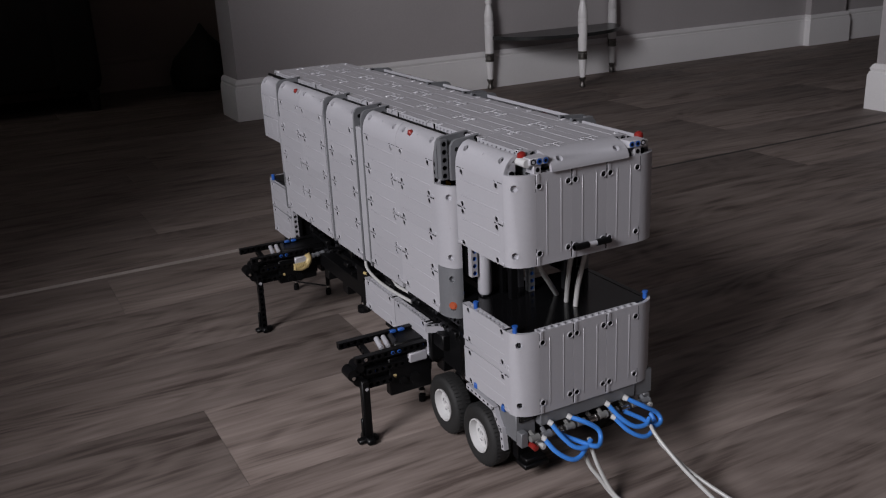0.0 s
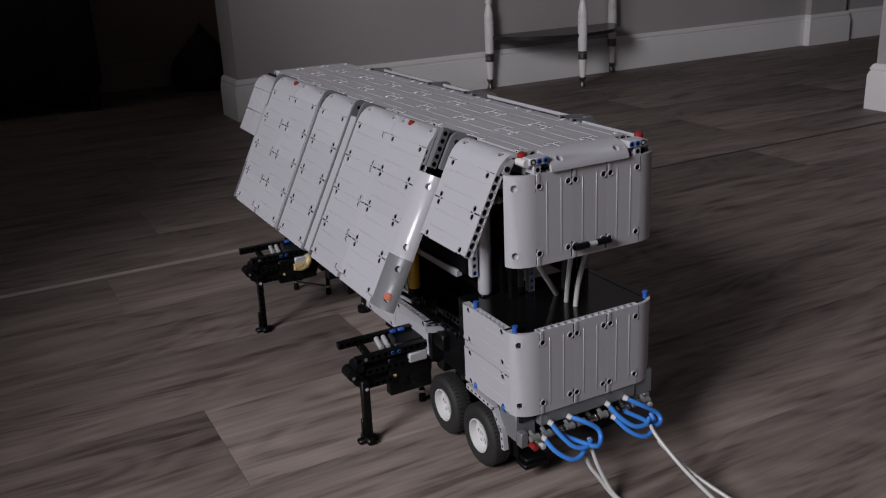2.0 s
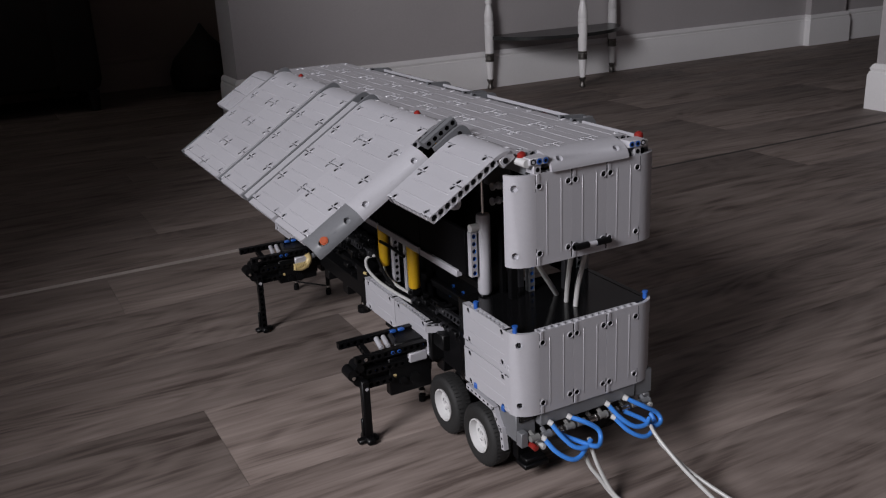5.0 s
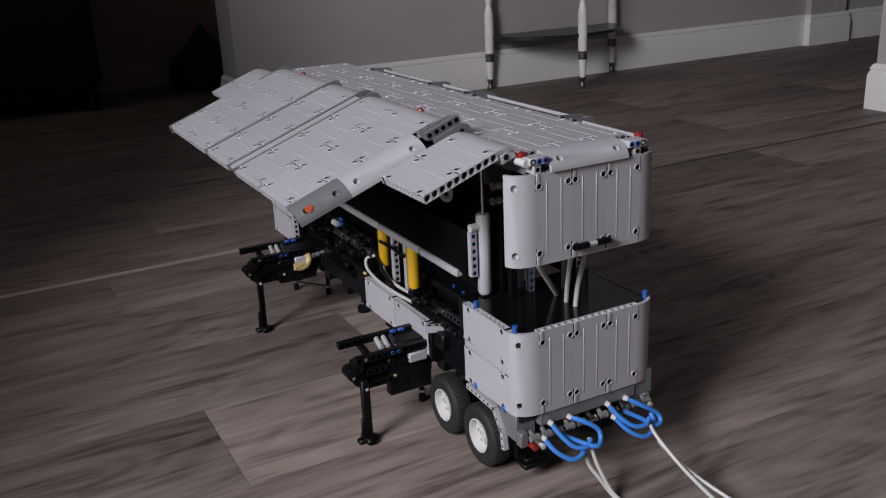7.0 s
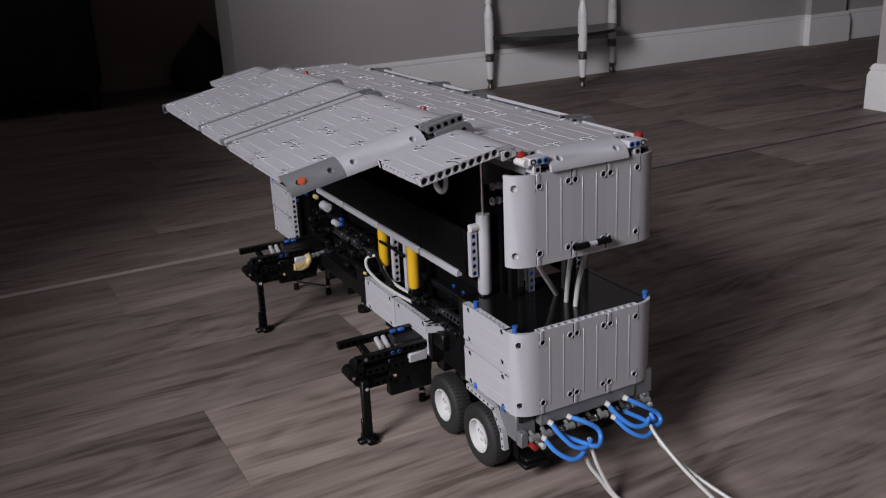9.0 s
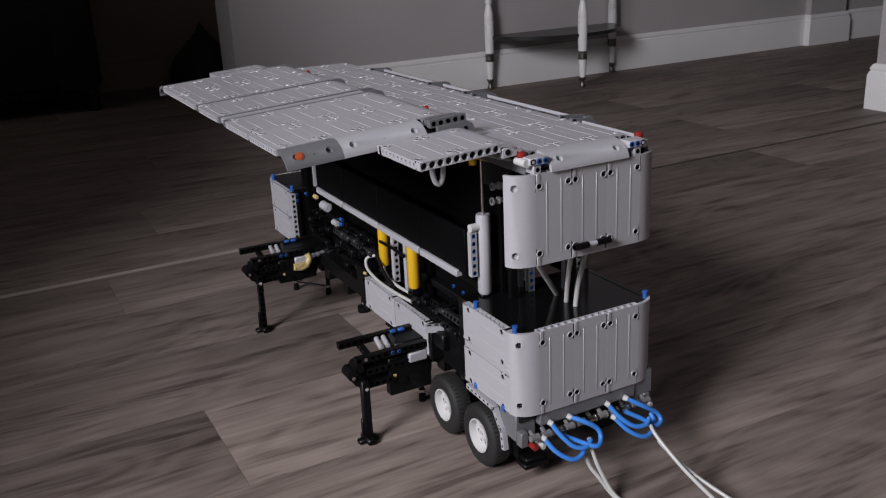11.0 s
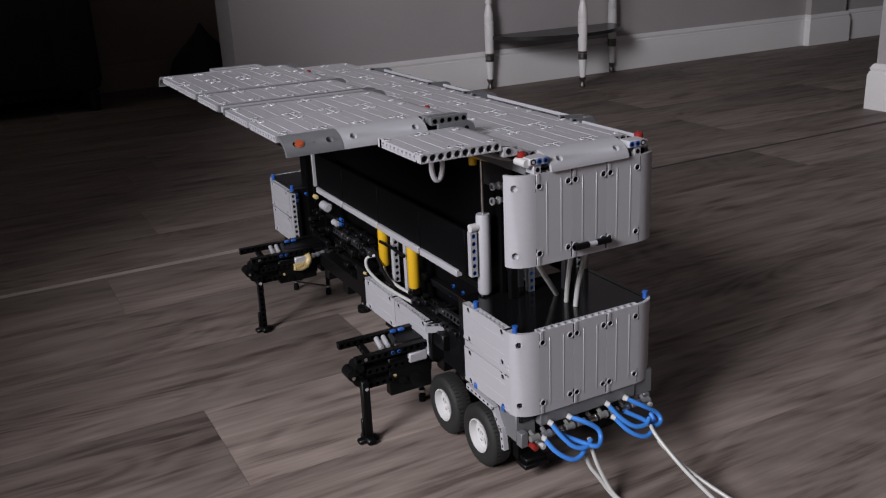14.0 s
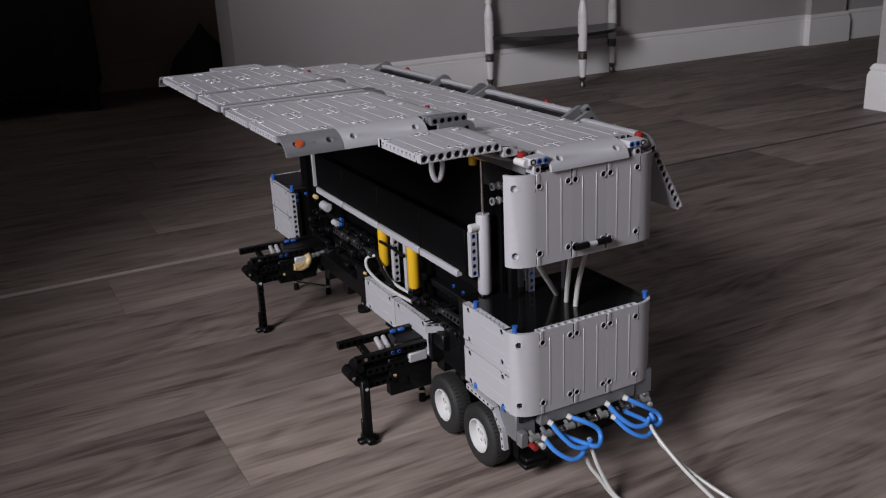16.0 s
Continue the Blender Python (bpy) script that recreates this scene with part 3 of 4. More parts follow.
# chassis: two long rails, cross members, rows of studs and pins
bm = bmesh.new()
box(bm, -5.5, 3, 6.2, -3.6, 88, 9.6, 0.1)
box(bm, 3.6, 3, 6.2, 5.5, 88, 9.6, 0.1)
for y in range(6, 90, 9):
    box(bm, -8, y, 7.0, 8, y + 2.2, 9.0, 0.1)
for y in (10.7, 20.6):
    box(bm, -7.5, y - 1.2, 3.0, 7.5, y + 1.2, 8.0, 0.2)
box(bm, -8.8, 15.0, 9.6, 8.8, 79, 12.2, 0.1)
box(bm, -9.2, 15.5, 12.0, -6.2, 52, 15.6, 0.1)
chassis = part("chassis", bm, BLACK, trailer, "black plastic frame rails under the body")
rng = random.Random(7)
for i, (x, y0, y1, z) in enumerate(((-7.6, 15.0, 24.0, 16.6), (-8.8, 17.0, 23.0, 15.8), (-8.3, 47.0, 62.0, 18.6), (-6.8, 50.0, 66.0, 19.6), (-9.0, 52.0, 60.0, 17.4), (-7.0, 25.0, 31.0, 16.4))):
    bm = bmesh.new()
    liftarm(bm, (x, y0, z), (x, y1, z), 0.9, 0, (-1, 0, 0.3))
    k = y0
    while k < y1:
        box(bm, x - rng.uniform(0.5, 0.9), k, z - rng.uniform(0.1, 0.6), x + 0.6, k + rng.uniform(0.7, 2.0), z + rng.uniform(0.45, 0.9), 0.12)
        k += rng.choice((2, 3, 5, 6))
    part("frame_beam", bm, (CHARCOAL if i in (0, 2) else BLACK, BLACK), chassis, "charcoal beam with pin holes")
for i in range(90):
    y = rng.uniform(15, 76)
    z = rng.uniform(13, 20) if y > 46 else rng.uniform(15.2, 17.5)
    x = rng.uniform(-9.3, -7.0)
    bm = bmesh.new()
    if i % 3:
        rod(bm, (x - 0.35, y, z), (x + 0.6, y, z), 0.3, 10)
    else:
        box(bm, x - 0.4, y - 0.9, z - 0.4, x + 0.6, y + 0.9, z + 0.4, 0.1)
    part("pin" if i % 3 else "connector", bm, CHARCOAL if i % 6 == 1 else BLACK, chassis)
for p0, p1, r, m in (((-8.6, 64.6, 22.2), (-8.6, 67.0, 22.2), 0.8, GREY), ((-8.5, 61.0, 20.1), (-8.5, 62.6, 20.1), 0.55, GREY), ((-9.0, 69.0, 23.2), (-9.0, 70.0, 23.2), 0.4, TAN), ((-9.2, 47.5, 15.2), (-9.2, 48.6, 15.0), 0.25, TAN)):
    bm = bmesh.new()
    rod(bm, p0, p1, r, 14)
    rod(bm, Vector(p0) - Y * 0.25, p0, r * 0.7, 14)
    part("bush", bm, m, chassis)
for x, y, z in ((-9.3, 79.2, 21.4), (-9.3, 79.2, 20.3), (-7.3, 79.2, 21.2), (-6.5, 79.2, 21.5), (-8.9, 57.4, 21.8), (-8.9, 57.6, 20.9)):
    bm = bmesh.new()
    rod(bm, (x, y - 0.12, z), (x, y + 0.9, z), 0.28, 12)
    rod(bm, (x, y - 0.14, z), (x, y, z), 0.17, 10, 1)
    part("pin", bm, (BLUE, BLACK), chassis, "blue pin")
for z, x in ((13.0, -7.5), (17.5, -5.5), (21.0, -5.0)):
    bm = bmesh.new()
    box(bm, x, 15.5, z, x + 1.0, 78, z + 1.0, 0.1)
    part("frame_beam", bm, BLACK, chassis)

# low side skirt of two panels
for s in (-1, 1):
    for y in (23.4, 34.5):
        if s < 0:
            put("panel", PANEL, chassis, (-10.5, y, 10.5), Z, Y, -X)
        else:
            put("panel", PANEL, chassis, (10.5, y, 15.5), -Z, Y, X)

bm = bmesh.new()
box(bm, -10.7, 22.3, 10.2, -8.6, 23.3, 15.7, 0.15)
box(bm, -10.3, 19.5, 12.6, -8.4, 22.6, 15.0, 0.2)
part("connector", bm, BLACK, chassis)

# far low box
bm = bmesh.new()
box(bm, -9.7, 79.8, 11.0, 9.7, 92.4, 22.45, 0.1)
box(bm, -9.9, 79.2, 11.2, -8.8, 80.6, 22.0, 0.1)
front_box = part("front_box", bm, BLACK, trailer, "black core of the far low box")
for s in (-1, 1):
    for z in (11.6, 16.9):
        if s < 0:
            put("panel", PANEL, front_box, (-10.5, 80.3, z), Z, Y, -X)
        else:
            put("panel", PANEL, front_box, (10.5, 80.3, z + 5), -Z, Y, X)
bm = bmesh.new()
liftarm(bm, (-10.05, 79.6, 12.2), (-10.05, 79.6, 21.2), 0.9)
part("end_beam", bm, (GREY, BLACK), front_box)
put("curved_panel", CURVE, front_box, (-7.5, 93.2, 11.4), -X, -Y, Z)
put("curved_panel", CURVE, front_box, (7.5, 93.2, 11.4), X, -Y, Z)
for i in range(3):
    put("panel", PANEL, front_box, (7.5 - 5 * i, 93.2, 11.4), -X, Z, Y)
for x, y in ((-9.9, 91.0), (-9.8, 80.2)):
    bm = bmesh.new()
    rod(bm, (x, y, 22.0), (x, y, 23.1), 0.36, 10)
    part("axle_pin", bm, BLUE, front_box, "bright blue pin")

# upper box at the hose end
bm = bmesh.new()
box(bm, -7.4, 1.4, UP0 + 0.5, 7.4, 2.6, UP1 - 0.3, 0.1)
box(bm, 6.4, 2.4, UP0 + 1.5, 7.4, 12.5, UP0 + 2.5, 0.1)
box(bm, -4.6, 10.5, 22.0, -3.6, 11.5, 42.0, 0.1)
upper = part("upper_box", bm, BLACK, trailer, "black inner frame of the raised box")
for i in range(3):
    put("panel", PANEL, upper, (-7.5 + 5 * i, 0.4, UP0), X, Z, -Y)
put("curved_panel", CURVE, upper, (-7.5, 0.4, UP0), -X, Y, Z)
put("curved_panel", CURVE, upper, (7.5, 0.4, UP0), X, Y, Z)
bm = bmesh.new()
rod(bm, (-2.6, -0.25, UP0 + 1.5), (2.6, -0.25, UP0 + 1.5), 0.28, 10)
rod(bm, (-2.6, -0.25, UP0 + 1.5), (-0.6, -0.25, UP0 + 1.5), 0.4, 12)
rod(bm, (0.6, -0.25, UP0 + 1.5), (2.6, -0.25, UP0 + 1.5), 0.4, 12)
for x in (-2.0, 2.0):
    rod(bm, (x, -0.3, UP0 + 1.5), (x, 0.8, UP0 + 1.5), 0.4, 10)
tow = part("tow_bar", bm, BLACK, upper, "short black bar")
bm = bmesh.new()
rod(bm, (-0.58, -0.25, UP0 + 1.5), (0.58, -0.25, UP0 + 1.5), 0.31, 12)
part("axle", bm, GREY, tow, "light grey axle between the black ends")
for y, z in ((10.3, 37.7), (10.4, 35.8)):
    bm = bmesh.new()
    rod(bm, (-7.3, y, z), (-5.0, y, z), 0.32, 10)
    rod(bm, (-7.3, y, z), (-7.05, y, z), 0.5, 12)
    rod(bm, (-6.4, y, z), (-6.15, y, z), 0.5, 12)
    part("pin", bm, GREY, upper)

# roof
bm = bmesh.new()
for x in (-6.9, 0, 6.9):
    box(bm, x - 0.5, 2.6, ROOF - 2.6, x + 0.5, 92, ROOF - 1.05, 0.1)
for y in range(4, 92, 11):
    box(bm, -7.2, y, ROOF - 2.5, 7.2, y + 0.9, ROOF - 1.1, 0.08)
roof = part("roof", bm, DARK, trailer, "long flat roof of grooved light grey panels")
for j in range(8):
    for i in range(3):
        put("panel", PANEL, roof, (-7.5 + 5 * i, 3.04 + 11 * j, ROOF), X, Y, Z)
put("curved_panel", CURVE, roof, (-5.5, 3.04, ROOF), -Y, -Z, X)
put("curved_panel", CURVE, roof, (-5.5, 91.04, ROOF), Y, -Z, X)
for s in (-1, 1):
    bm = bmesh.new()
    box(bm, min(s * 5.7, s * 8.2), 0.35, ROOF - 1.0, max(s * 5.7, s * 8.2), 2.2, ROOF - 0.15, 0.08)
    box(bm, min(s * 6.6, s * 7.6), 0.5, ROOF - 2.1, max(s * 6.6, s * 7.6), 2.2, ROOF - 1.0, 0.08)
    for x in (6.1, 6.95, 7.75):
        rod(bm, (s * x, 0.33, ROOF - 0.58), (s * x, 0.6, ROOF - 0.58), 0.36, 12, 1 if x < 7.5 else 2)
        rod(bm, (s * x, 0.3, ROOF - 0.58), (s * x, 0.5, ROOF - 0.58), 0.2, 10, 2 if x < 7.5 else 0)
    rod(bm, (s * 7.1, 0.48, ROOF - 1.55), (s * 7.1, 0.6, ROOF - 1.55), 0.28, 10, 2)
    part("corner_block", bm, (GREY, BLUE, BLACK), roof, "grey corner block with blue pins")
    bm = bmesh.new()
    turned(bm, 8.7 if s > 0 else -8.0, 2.3, [(ROOF - 0.9, 0.3), (ROOF - 0.6, 0.5), (ROOF - 0.2, 0.58), (ROOF + 0.15, 0.5), (ROOF + 0.35, 0.2)], 16)
    part("marker_light", bm, RED, roof, "red clear round marker lamp")
    bm = bmesh.new()
    rod(bm, (s * 8.35, 0.7, ROOF - 0.75), (s * 8.35, 2.8, ROOF - 0.75), 0.48, 14)
    part("bush", bm, WHITE, roof)
    bm = bmesh.new()
    rod(bm, (s * HX, 2.2, HZ), (s * HX, 92, HZ), 0.24, 10)
    part("hinge_axle", bm, BLACK, roof)


# side doors: their origin lies on the hinge, so that they swing about it
def side_door(s):
    """s = -1: the door that swings first; the closed door hangs from the roof's edge."""
    M = 11.6  # outer face of the tall door; the short flap beside it lies one stud further in

    def lx(x):
        return s * (x - HX)

    bm = bmesh.new()
    for y0, y1, z0, x in ((17.3, 39.1, 20.3, M), (42.8, 53.6, 20.3, M), (55.5, 78.0, 20.3, M)):
        box(bm, min(lx(x - 1.1), lx(x - 1.6)), y0, z0 - HZ, max(lx(x - 1.1), lx(x - 1.6)), y1, 40.0 - HZ, 0.05)
    door = part("side_door", bm, BLACK, trailer, "lifting side door of grooved light grey panels")
    door.location = Vector((s * HX, 0, HZ)) * U
    out = X * s

    def flat(y, z, x=M, mesh=PANEL):
        if s < 0:
            put("panel", mesh, door, (lx(x), y, z - HZ), Z, Y, out)
        else:
            put("panel", mesh, door, (lx(x), y, z + 5 - HZ), -Z, Y, out)

    for y in (17.2, 28.2, 42.65, 55.3, 66.3):
        for r in range(4):
            flat(y, 20.28 + 5 * r, M, PLUGGED if y in (28.2, 66.3) else PANEL)
        put("curved_panel", CURVE, door, (lx(M), y, 40.28 - HZ), Z, -out, Y)
        # lower edge
        bm = bmesh.new()
        liftarm(bm, (lx(M - 0.48), y + 1.0, 19.86 - HZ), (lx(M - 0.48), y + 10.0, 19.86 - HZ), 0.8, 0, (0, 0, -1))
        part("lip", bm, (GREY, GREY), door)
    for z in (30.28, 35.28):
        flat(2.42, z, 10.5)
    put("curved_panel", CURVE, door, (lx(10.5), 2.42, 40.28 - HZ), Z, -out, Y)
    bm = bmesh.new()
    box(bm, min(lx(9.9), lx(8.7)), 2.46, 40.5 - HZ, max(lx(9.9), lx(8.7)), 3.3, 42.5 - HZ, 0.1)
    rod(bm, (lx(9.35), 2.4, 41.2 - HZ), (lx(9.35), 2.6, 41.2 - HZ), 0.44, 14)
    rod(bm, (lx(9.35), 2.38, 41.2 - HZ), (lx(9.35), 2.5, 41.2 - HZ), 0.36, 14, 1)
    part("end_fitting", bm, (GREY, BLACK), door)
    # upright curved end pieces
    put("curved_panel", CURVE, door, (lx(M), 17.2, 26.4 - HZ), -Y, -out, Z)
    put("curved_panel", CURVE_SHORT, door, (lx(M), 17.2, 19.45 - HZ), -Y, -out, Z, "dark grey curved end piece")
    put("curved_panel", CURVE, door, (lx(M), 78.0, 26.4 - HZ), Y, -out, Z)
    put("curved_panel", CURVE_SHORT, door, (lx(M), 78.0, 19.45 - HZ), Y, -out, Z, "dark grey curved end piece")
    # far narrow flap
    for z in (31.0, 35.25):
        bm = bmesh.new()
        box(bm, min(lx(10.5), lx(9.6)), 81.2, z - HZ, max(lx(10.5), lx(9.6)), 91.1, z + 4.2 - HZ, 0.1)
        for y in (83.0, 86.0, 89.0):
            box(bm, min(lx(10.5), lx(10.56)), y, z + 0.6 - HZ, max(lx(10.5), lx(10.56)), y + 0.12, z + 3.6 - HZ, 0.02)
        part("flap_plate", bm, GREY, door)
    put("curved_panel", CURVE, door, (lx(10.5), 80.2, 39.5 - HZ), Z, -out, Y)
    # bent dark ribs that run over the top edge and down between the panels
    for y, w, z0 in ((39.55, 0.5, 19.5), (42.3, 0.5, 19.5), (54.45, 0.6, 19.5), (77.7, 0.5, 37.0), (16.4, 0.6, 38.2), (13.75, 0.5, 38.4)):
        m = M if y > 14 else M - 0.6
        bm = bmesh.new()
        pts = [(m + 0.02, z0), (m + 0.02, 41.9), (m - 0.08, 42.7), (m - 0.4, 43.2), (m - 0.9, 43.42), (m - 2.3, 43.5), (m - 3.6, 43.6), (7.0, 43.75)]
        inner = [(m - 0.85, z0), (m - 0.85, 39.6), (m - 1.0, 40.4), (m - 1.4, 41.2), (m - 1.9, 41.8), (m - 2.6, 42.2), (m - 3.6, 42.5), (7.0, 42.9)]
        vs = [[[bm.verts.new((lx(x), yy, z - HZ)) for x, z in row] for row in (pts, inner)] for yy in (y - w / 2, y + w / 2)]
        for k in range(len(pts) - 1):
            for a, b in ((vs[0][0], vs[1][0]), (vs[1][1], vs[0][1]), (vs[0][0], vs[0][1]), (vs[1][0], vs[1][1])):
                bm.faces.new((a[k], a[k + 1], b[k + 1], b[k]))
        for k in (0, -1):
            bm.faces.new((vs[0][0][k], vs[0][1][k], vs[1][1][k], vs[1][0][k]))
        for x, z in ((7.4, 43.3), (m - 0.85, 42.2)):
            rod(bm, (lx(x), y - w / 2 - 0.03, z - HZ), (lx(x), y - w / 2 + 0.3, z - HZ), 0.3, 10, 1)
        part("rib", bm, (DARK, BLACK), door, "bent dark grey rib")
    bm = bmesh.new()
    liftarm(bm, (lx(M - 0.5), 15.5, 38.7 - HZ), (lx(M - 0.5), 15.5, 42.7 - HZ), 0.95, 0, (0, -1, 0))
    part("hinge_beam", bm, (DARK, BLACK), door, "dark grey beam with five holes")
    # thin white bar along the double rib, small marker lamps
    bm = bmesh.new()
    box(bm, min(lx(M - 0.05), lx(M - 0.9)), 39.9, 19.8 - HZ, max(lx(M - 0.05), lx(M - 0.9)), 41.95, 40.8 - HZ, 0.1)
    part("filler_strip", bm, GREY, door)
    for y0, y1 in ((53.7, 54.1), (54.8, 55.25), (77.35, 77.95)):
        bm = bmesh.new()
        box(bm, min(lx(M - 0.05), lx(M - 0.9)), y0, 19.8 - HZ, max(lx(M - 0.05), lx(M - 0.9)), y1, 40.2 - HZ, 0.06)
        part("filler_strip", bm, GREY, door)
    for y in (24.6, 69.0):
        bm = bmesh.new()
        n = Vector((s * 0.72, 0, 0.7))
        c = Vector((lx(M - 0.75), y, 42.5 - HZ))
        rod(bm, c - n * 0.4, c + n * 0.25, 0.45, 12)
        rod(bm, c + n * 0.25, c + n * 0.5, 0.42, 12, 0, 0.15)
        part("marker_light", bm, RED, door, "red clear marker lamp")
    bm = bmesh.new()
    n = Vector((s * 0.7, -0.7, 0)).normalized()
    c = Vector((lx(M - 0.75), 14.9, 21.3 - HZ))
    rod(bm, c - n * 0.2, c + n * 0.12, 0.52, 14)
    rod(bm, c + n * 0.12, c + n * 0.2, 0.36, 14)
    part("marker_light", bm, ORANGE, door, "orange clear round lamp")
    # black strip added behind the upper edge, along the dark line there
    bm = bmesh.new()
    for y0, y1 in ((2.8, 13.2), (17.4, 39.0), (42.9, 53.5), (55.4, 77.2)):
        box(bm, min(lx(8.75), lx(9.45)), y0, 41.6 - HZ, max(lx(8.75), lx(9.45)), y1, 42.75 - HZ, 0.08)
    part("edge_dark_strip", bm, BLACK, door)
    # underside stiffeners with a hook
    for y in (18.5, 28, 38, 57, 67, 76):
        bm = bmesh.new()
        box(bm, min(lx(10.0), lx(9.2)), y, 22 - HZ, max(lx(10.0), lx(9.2)), y + 1, 39 - HZ, 0.08)
        part("stiffener", bm, BLACK, door)
    bm = bmesh.new()
    hose(bm, [(lx(9.4), 8.3, 34.8 - HZ), (lx(7.6), 8.3, 34.5 - HZ), (lx(6.3), 8.3, 34.7 - HZ), (lx(5.8), 8.3, 35.2 - HZ), (lx(6.3), 8.3, 35.7 - HZ), (lx(7.6), 8.3, 35.9 - HZ), (lx(9.4), 8.3, 35.7 - HZ)], 0.33, 8)
    part("loop", bm, GREY, door)
    bm = bmesh.new()
    rod(bm, (lx(8.3), 20, 36 - HZ), (lx(8.3), 33, 36 - HZ), 0.6, 10)
    part("cylinder", bm, YELLOW, door, "yellow plastic air cylinder")
    return door


left_door, right_door = side_door(-1), side_door(1)

# inside: folded black deck with its pale lip, dark sheets and uprights
deck = new("folded_deck")
deck.parent = trailer
tagged(deck, "smooth black folded stage deck with pale lip")
for y0, y1 in ((16.2, 27.0), (27.4, 41.2), (41.6, 55.4), (55.8, 67.6)):
    bm = bmesh.new()
    box(bm, -9.1, y0 - (1.8 if y0 < 17 else 0), 25.3, -8.6, y1 + 0.28, 31.4, 0.04)
    box(bm, -8.7, y0, 25.0, -4.4, y1 + 0.28, 25.4, 0.04)
    part("deck_leaf", bm, DEEP, deck)
    bm = bmesh.new()
    box(bm, -9.5, y0, 24.5, -8.6, y1 - 0.15, 25.5, 0.1)
    part("lip", bm, GREY, deck, "pale grey lip of the deck")
bm = bmesh.new()
box(bm, -9.25, 68.95, 25.2, -8.4, 69.4, 31.5, 0.08)
part("end_plate", bm, GREY, deck)
# black sheets added to stand in for the darkness of the open interior
bm = bmesh.new()
box(bm, -4.4, 13.0, 12.0, -3.9, 90, 41.8)
box(bm, -9.0, 69.8, 22.0, 9.0, 70.5, 41.0)
box(bm, -7.2, 78.5, 12.0, 7.2, 79.5, 41.0)
part("interior_dark_sheet", bm, DEEP, trailer)


def air_cylinder(x, y, z0, z1, r, mat, rod_to, label):
    bm = bmesh.new()
    turned(bm, x, y, [(z0, r * 0.85), (z0 + 0.3, r), (z1 - 0.3, r), (z1, r * 0.9)], 20)
    c = part("air_cylinder", bm, mat, trailer, label)
    bm = bmesh.new()
    rod(bm, (x, y, z1), (x, y, rod_to), r * 0.25, 10)
    part("piston_rod", bm, METAL, c, "thin metal rod")
    bm = bmesh.new()
    box(bm, x - r * 0.8, y - r * 0.5, z0 - 1.2, x + r * 0.8, y + r * 0.5, z0 + 0.1, 0.15)
    rod(bm, (x - r * 1.1, y, z0 - 0.6), (x + r * 1.1, y, z0 - 0.6), 0.35, 10)
    part("mount", bm, BLACK, c)


# plate added to stand in for the grey-brown area glimpsed under the roof
bm = bmesh.new()
box(bm, -4.75, 10.0, 36.4, -4.42, 17.5, 41.2, 0.05)
part("inner_plate", bm, CHARCOAL, trailer, "charcoal plate added for the grey-brown area glimpsed under the roof")
bm = bmesh.new()
rod(bm, (-5.2, 18.4, 38.6), (-5.2, 18.4, 41.2), 0.55, 14)
part("air_cylinder", bm, YELLOW, trailer, "yellow plastic air cylinder under the roof")
for y, z in ((30.1, 18.1), (26.5, 18.8), (23.7, 18.7), (24.8, 17.2), (27.6, 17.0)):
    bm = bmesh.new()
    rod(bm, (-4.65, y, z), (-4.3, y, z), 0.25, 12)
    rod(bm, (-4.68, y, z), (-4.6, y, z), 0.15, 10, 1)
    part("pin", bm, (BLUE, BLACK), trailer, "blue pin")
for y in (12.0, 20.0):
    bm = bmesh.new()
    rod(bm, (-6.2, y, 41.0), (-6.2, y + 5.5, 40.6), 0.75, 14)
    rod(bm, (-6.2, y + 5.4, 40.6), (-6.2, y + 6.0, 40.6), 0.55, 14)
    part("air_cylinder", bm, YELLOW, trailer, "yellow plastic air cylinder under the roof")

air_cylinder(-6.5, 14.0, 22.4, 33.2, 0.95, GREY, 41.5, "light grey plastic air cylinder standing on the deck")
air_cylinder(-8.5, 31.2, 18.0, 25.0, 0.9, YELLOW, 26.0, "yellow plastic air cylinder")
air_cylinder(-8.5, 41.5, 18.4, 25.0, 0.85, YELLOW, 26.0, "yellow plastic air cylinder")
for (p0, p1, m) in (((-8.2, 14.0, 25.6), (-8.2, 14.0, 30.6), GREY), ((-8.0, 34.2, 17.0), (-8.0, 34.2, 24.0), GREY), ((-8.0, 38.6, 17.0), (-8.0, 38.6, 24.0), GREY)):
    bm = bmesh.new()
    liftarm(bm, p0, p1, 0.9)
    part("upright", bm, (m, BLUE if p0[1] < 15 else BLACK), trailer, "upright beam with pin holes")
bm = bmesh.new()
rod(bm, (-8.5, 14.0, 31.6), (-7.3, 14.0, 31.6), 0.55, 12)
part("bush", bm, WHITE, trailer)
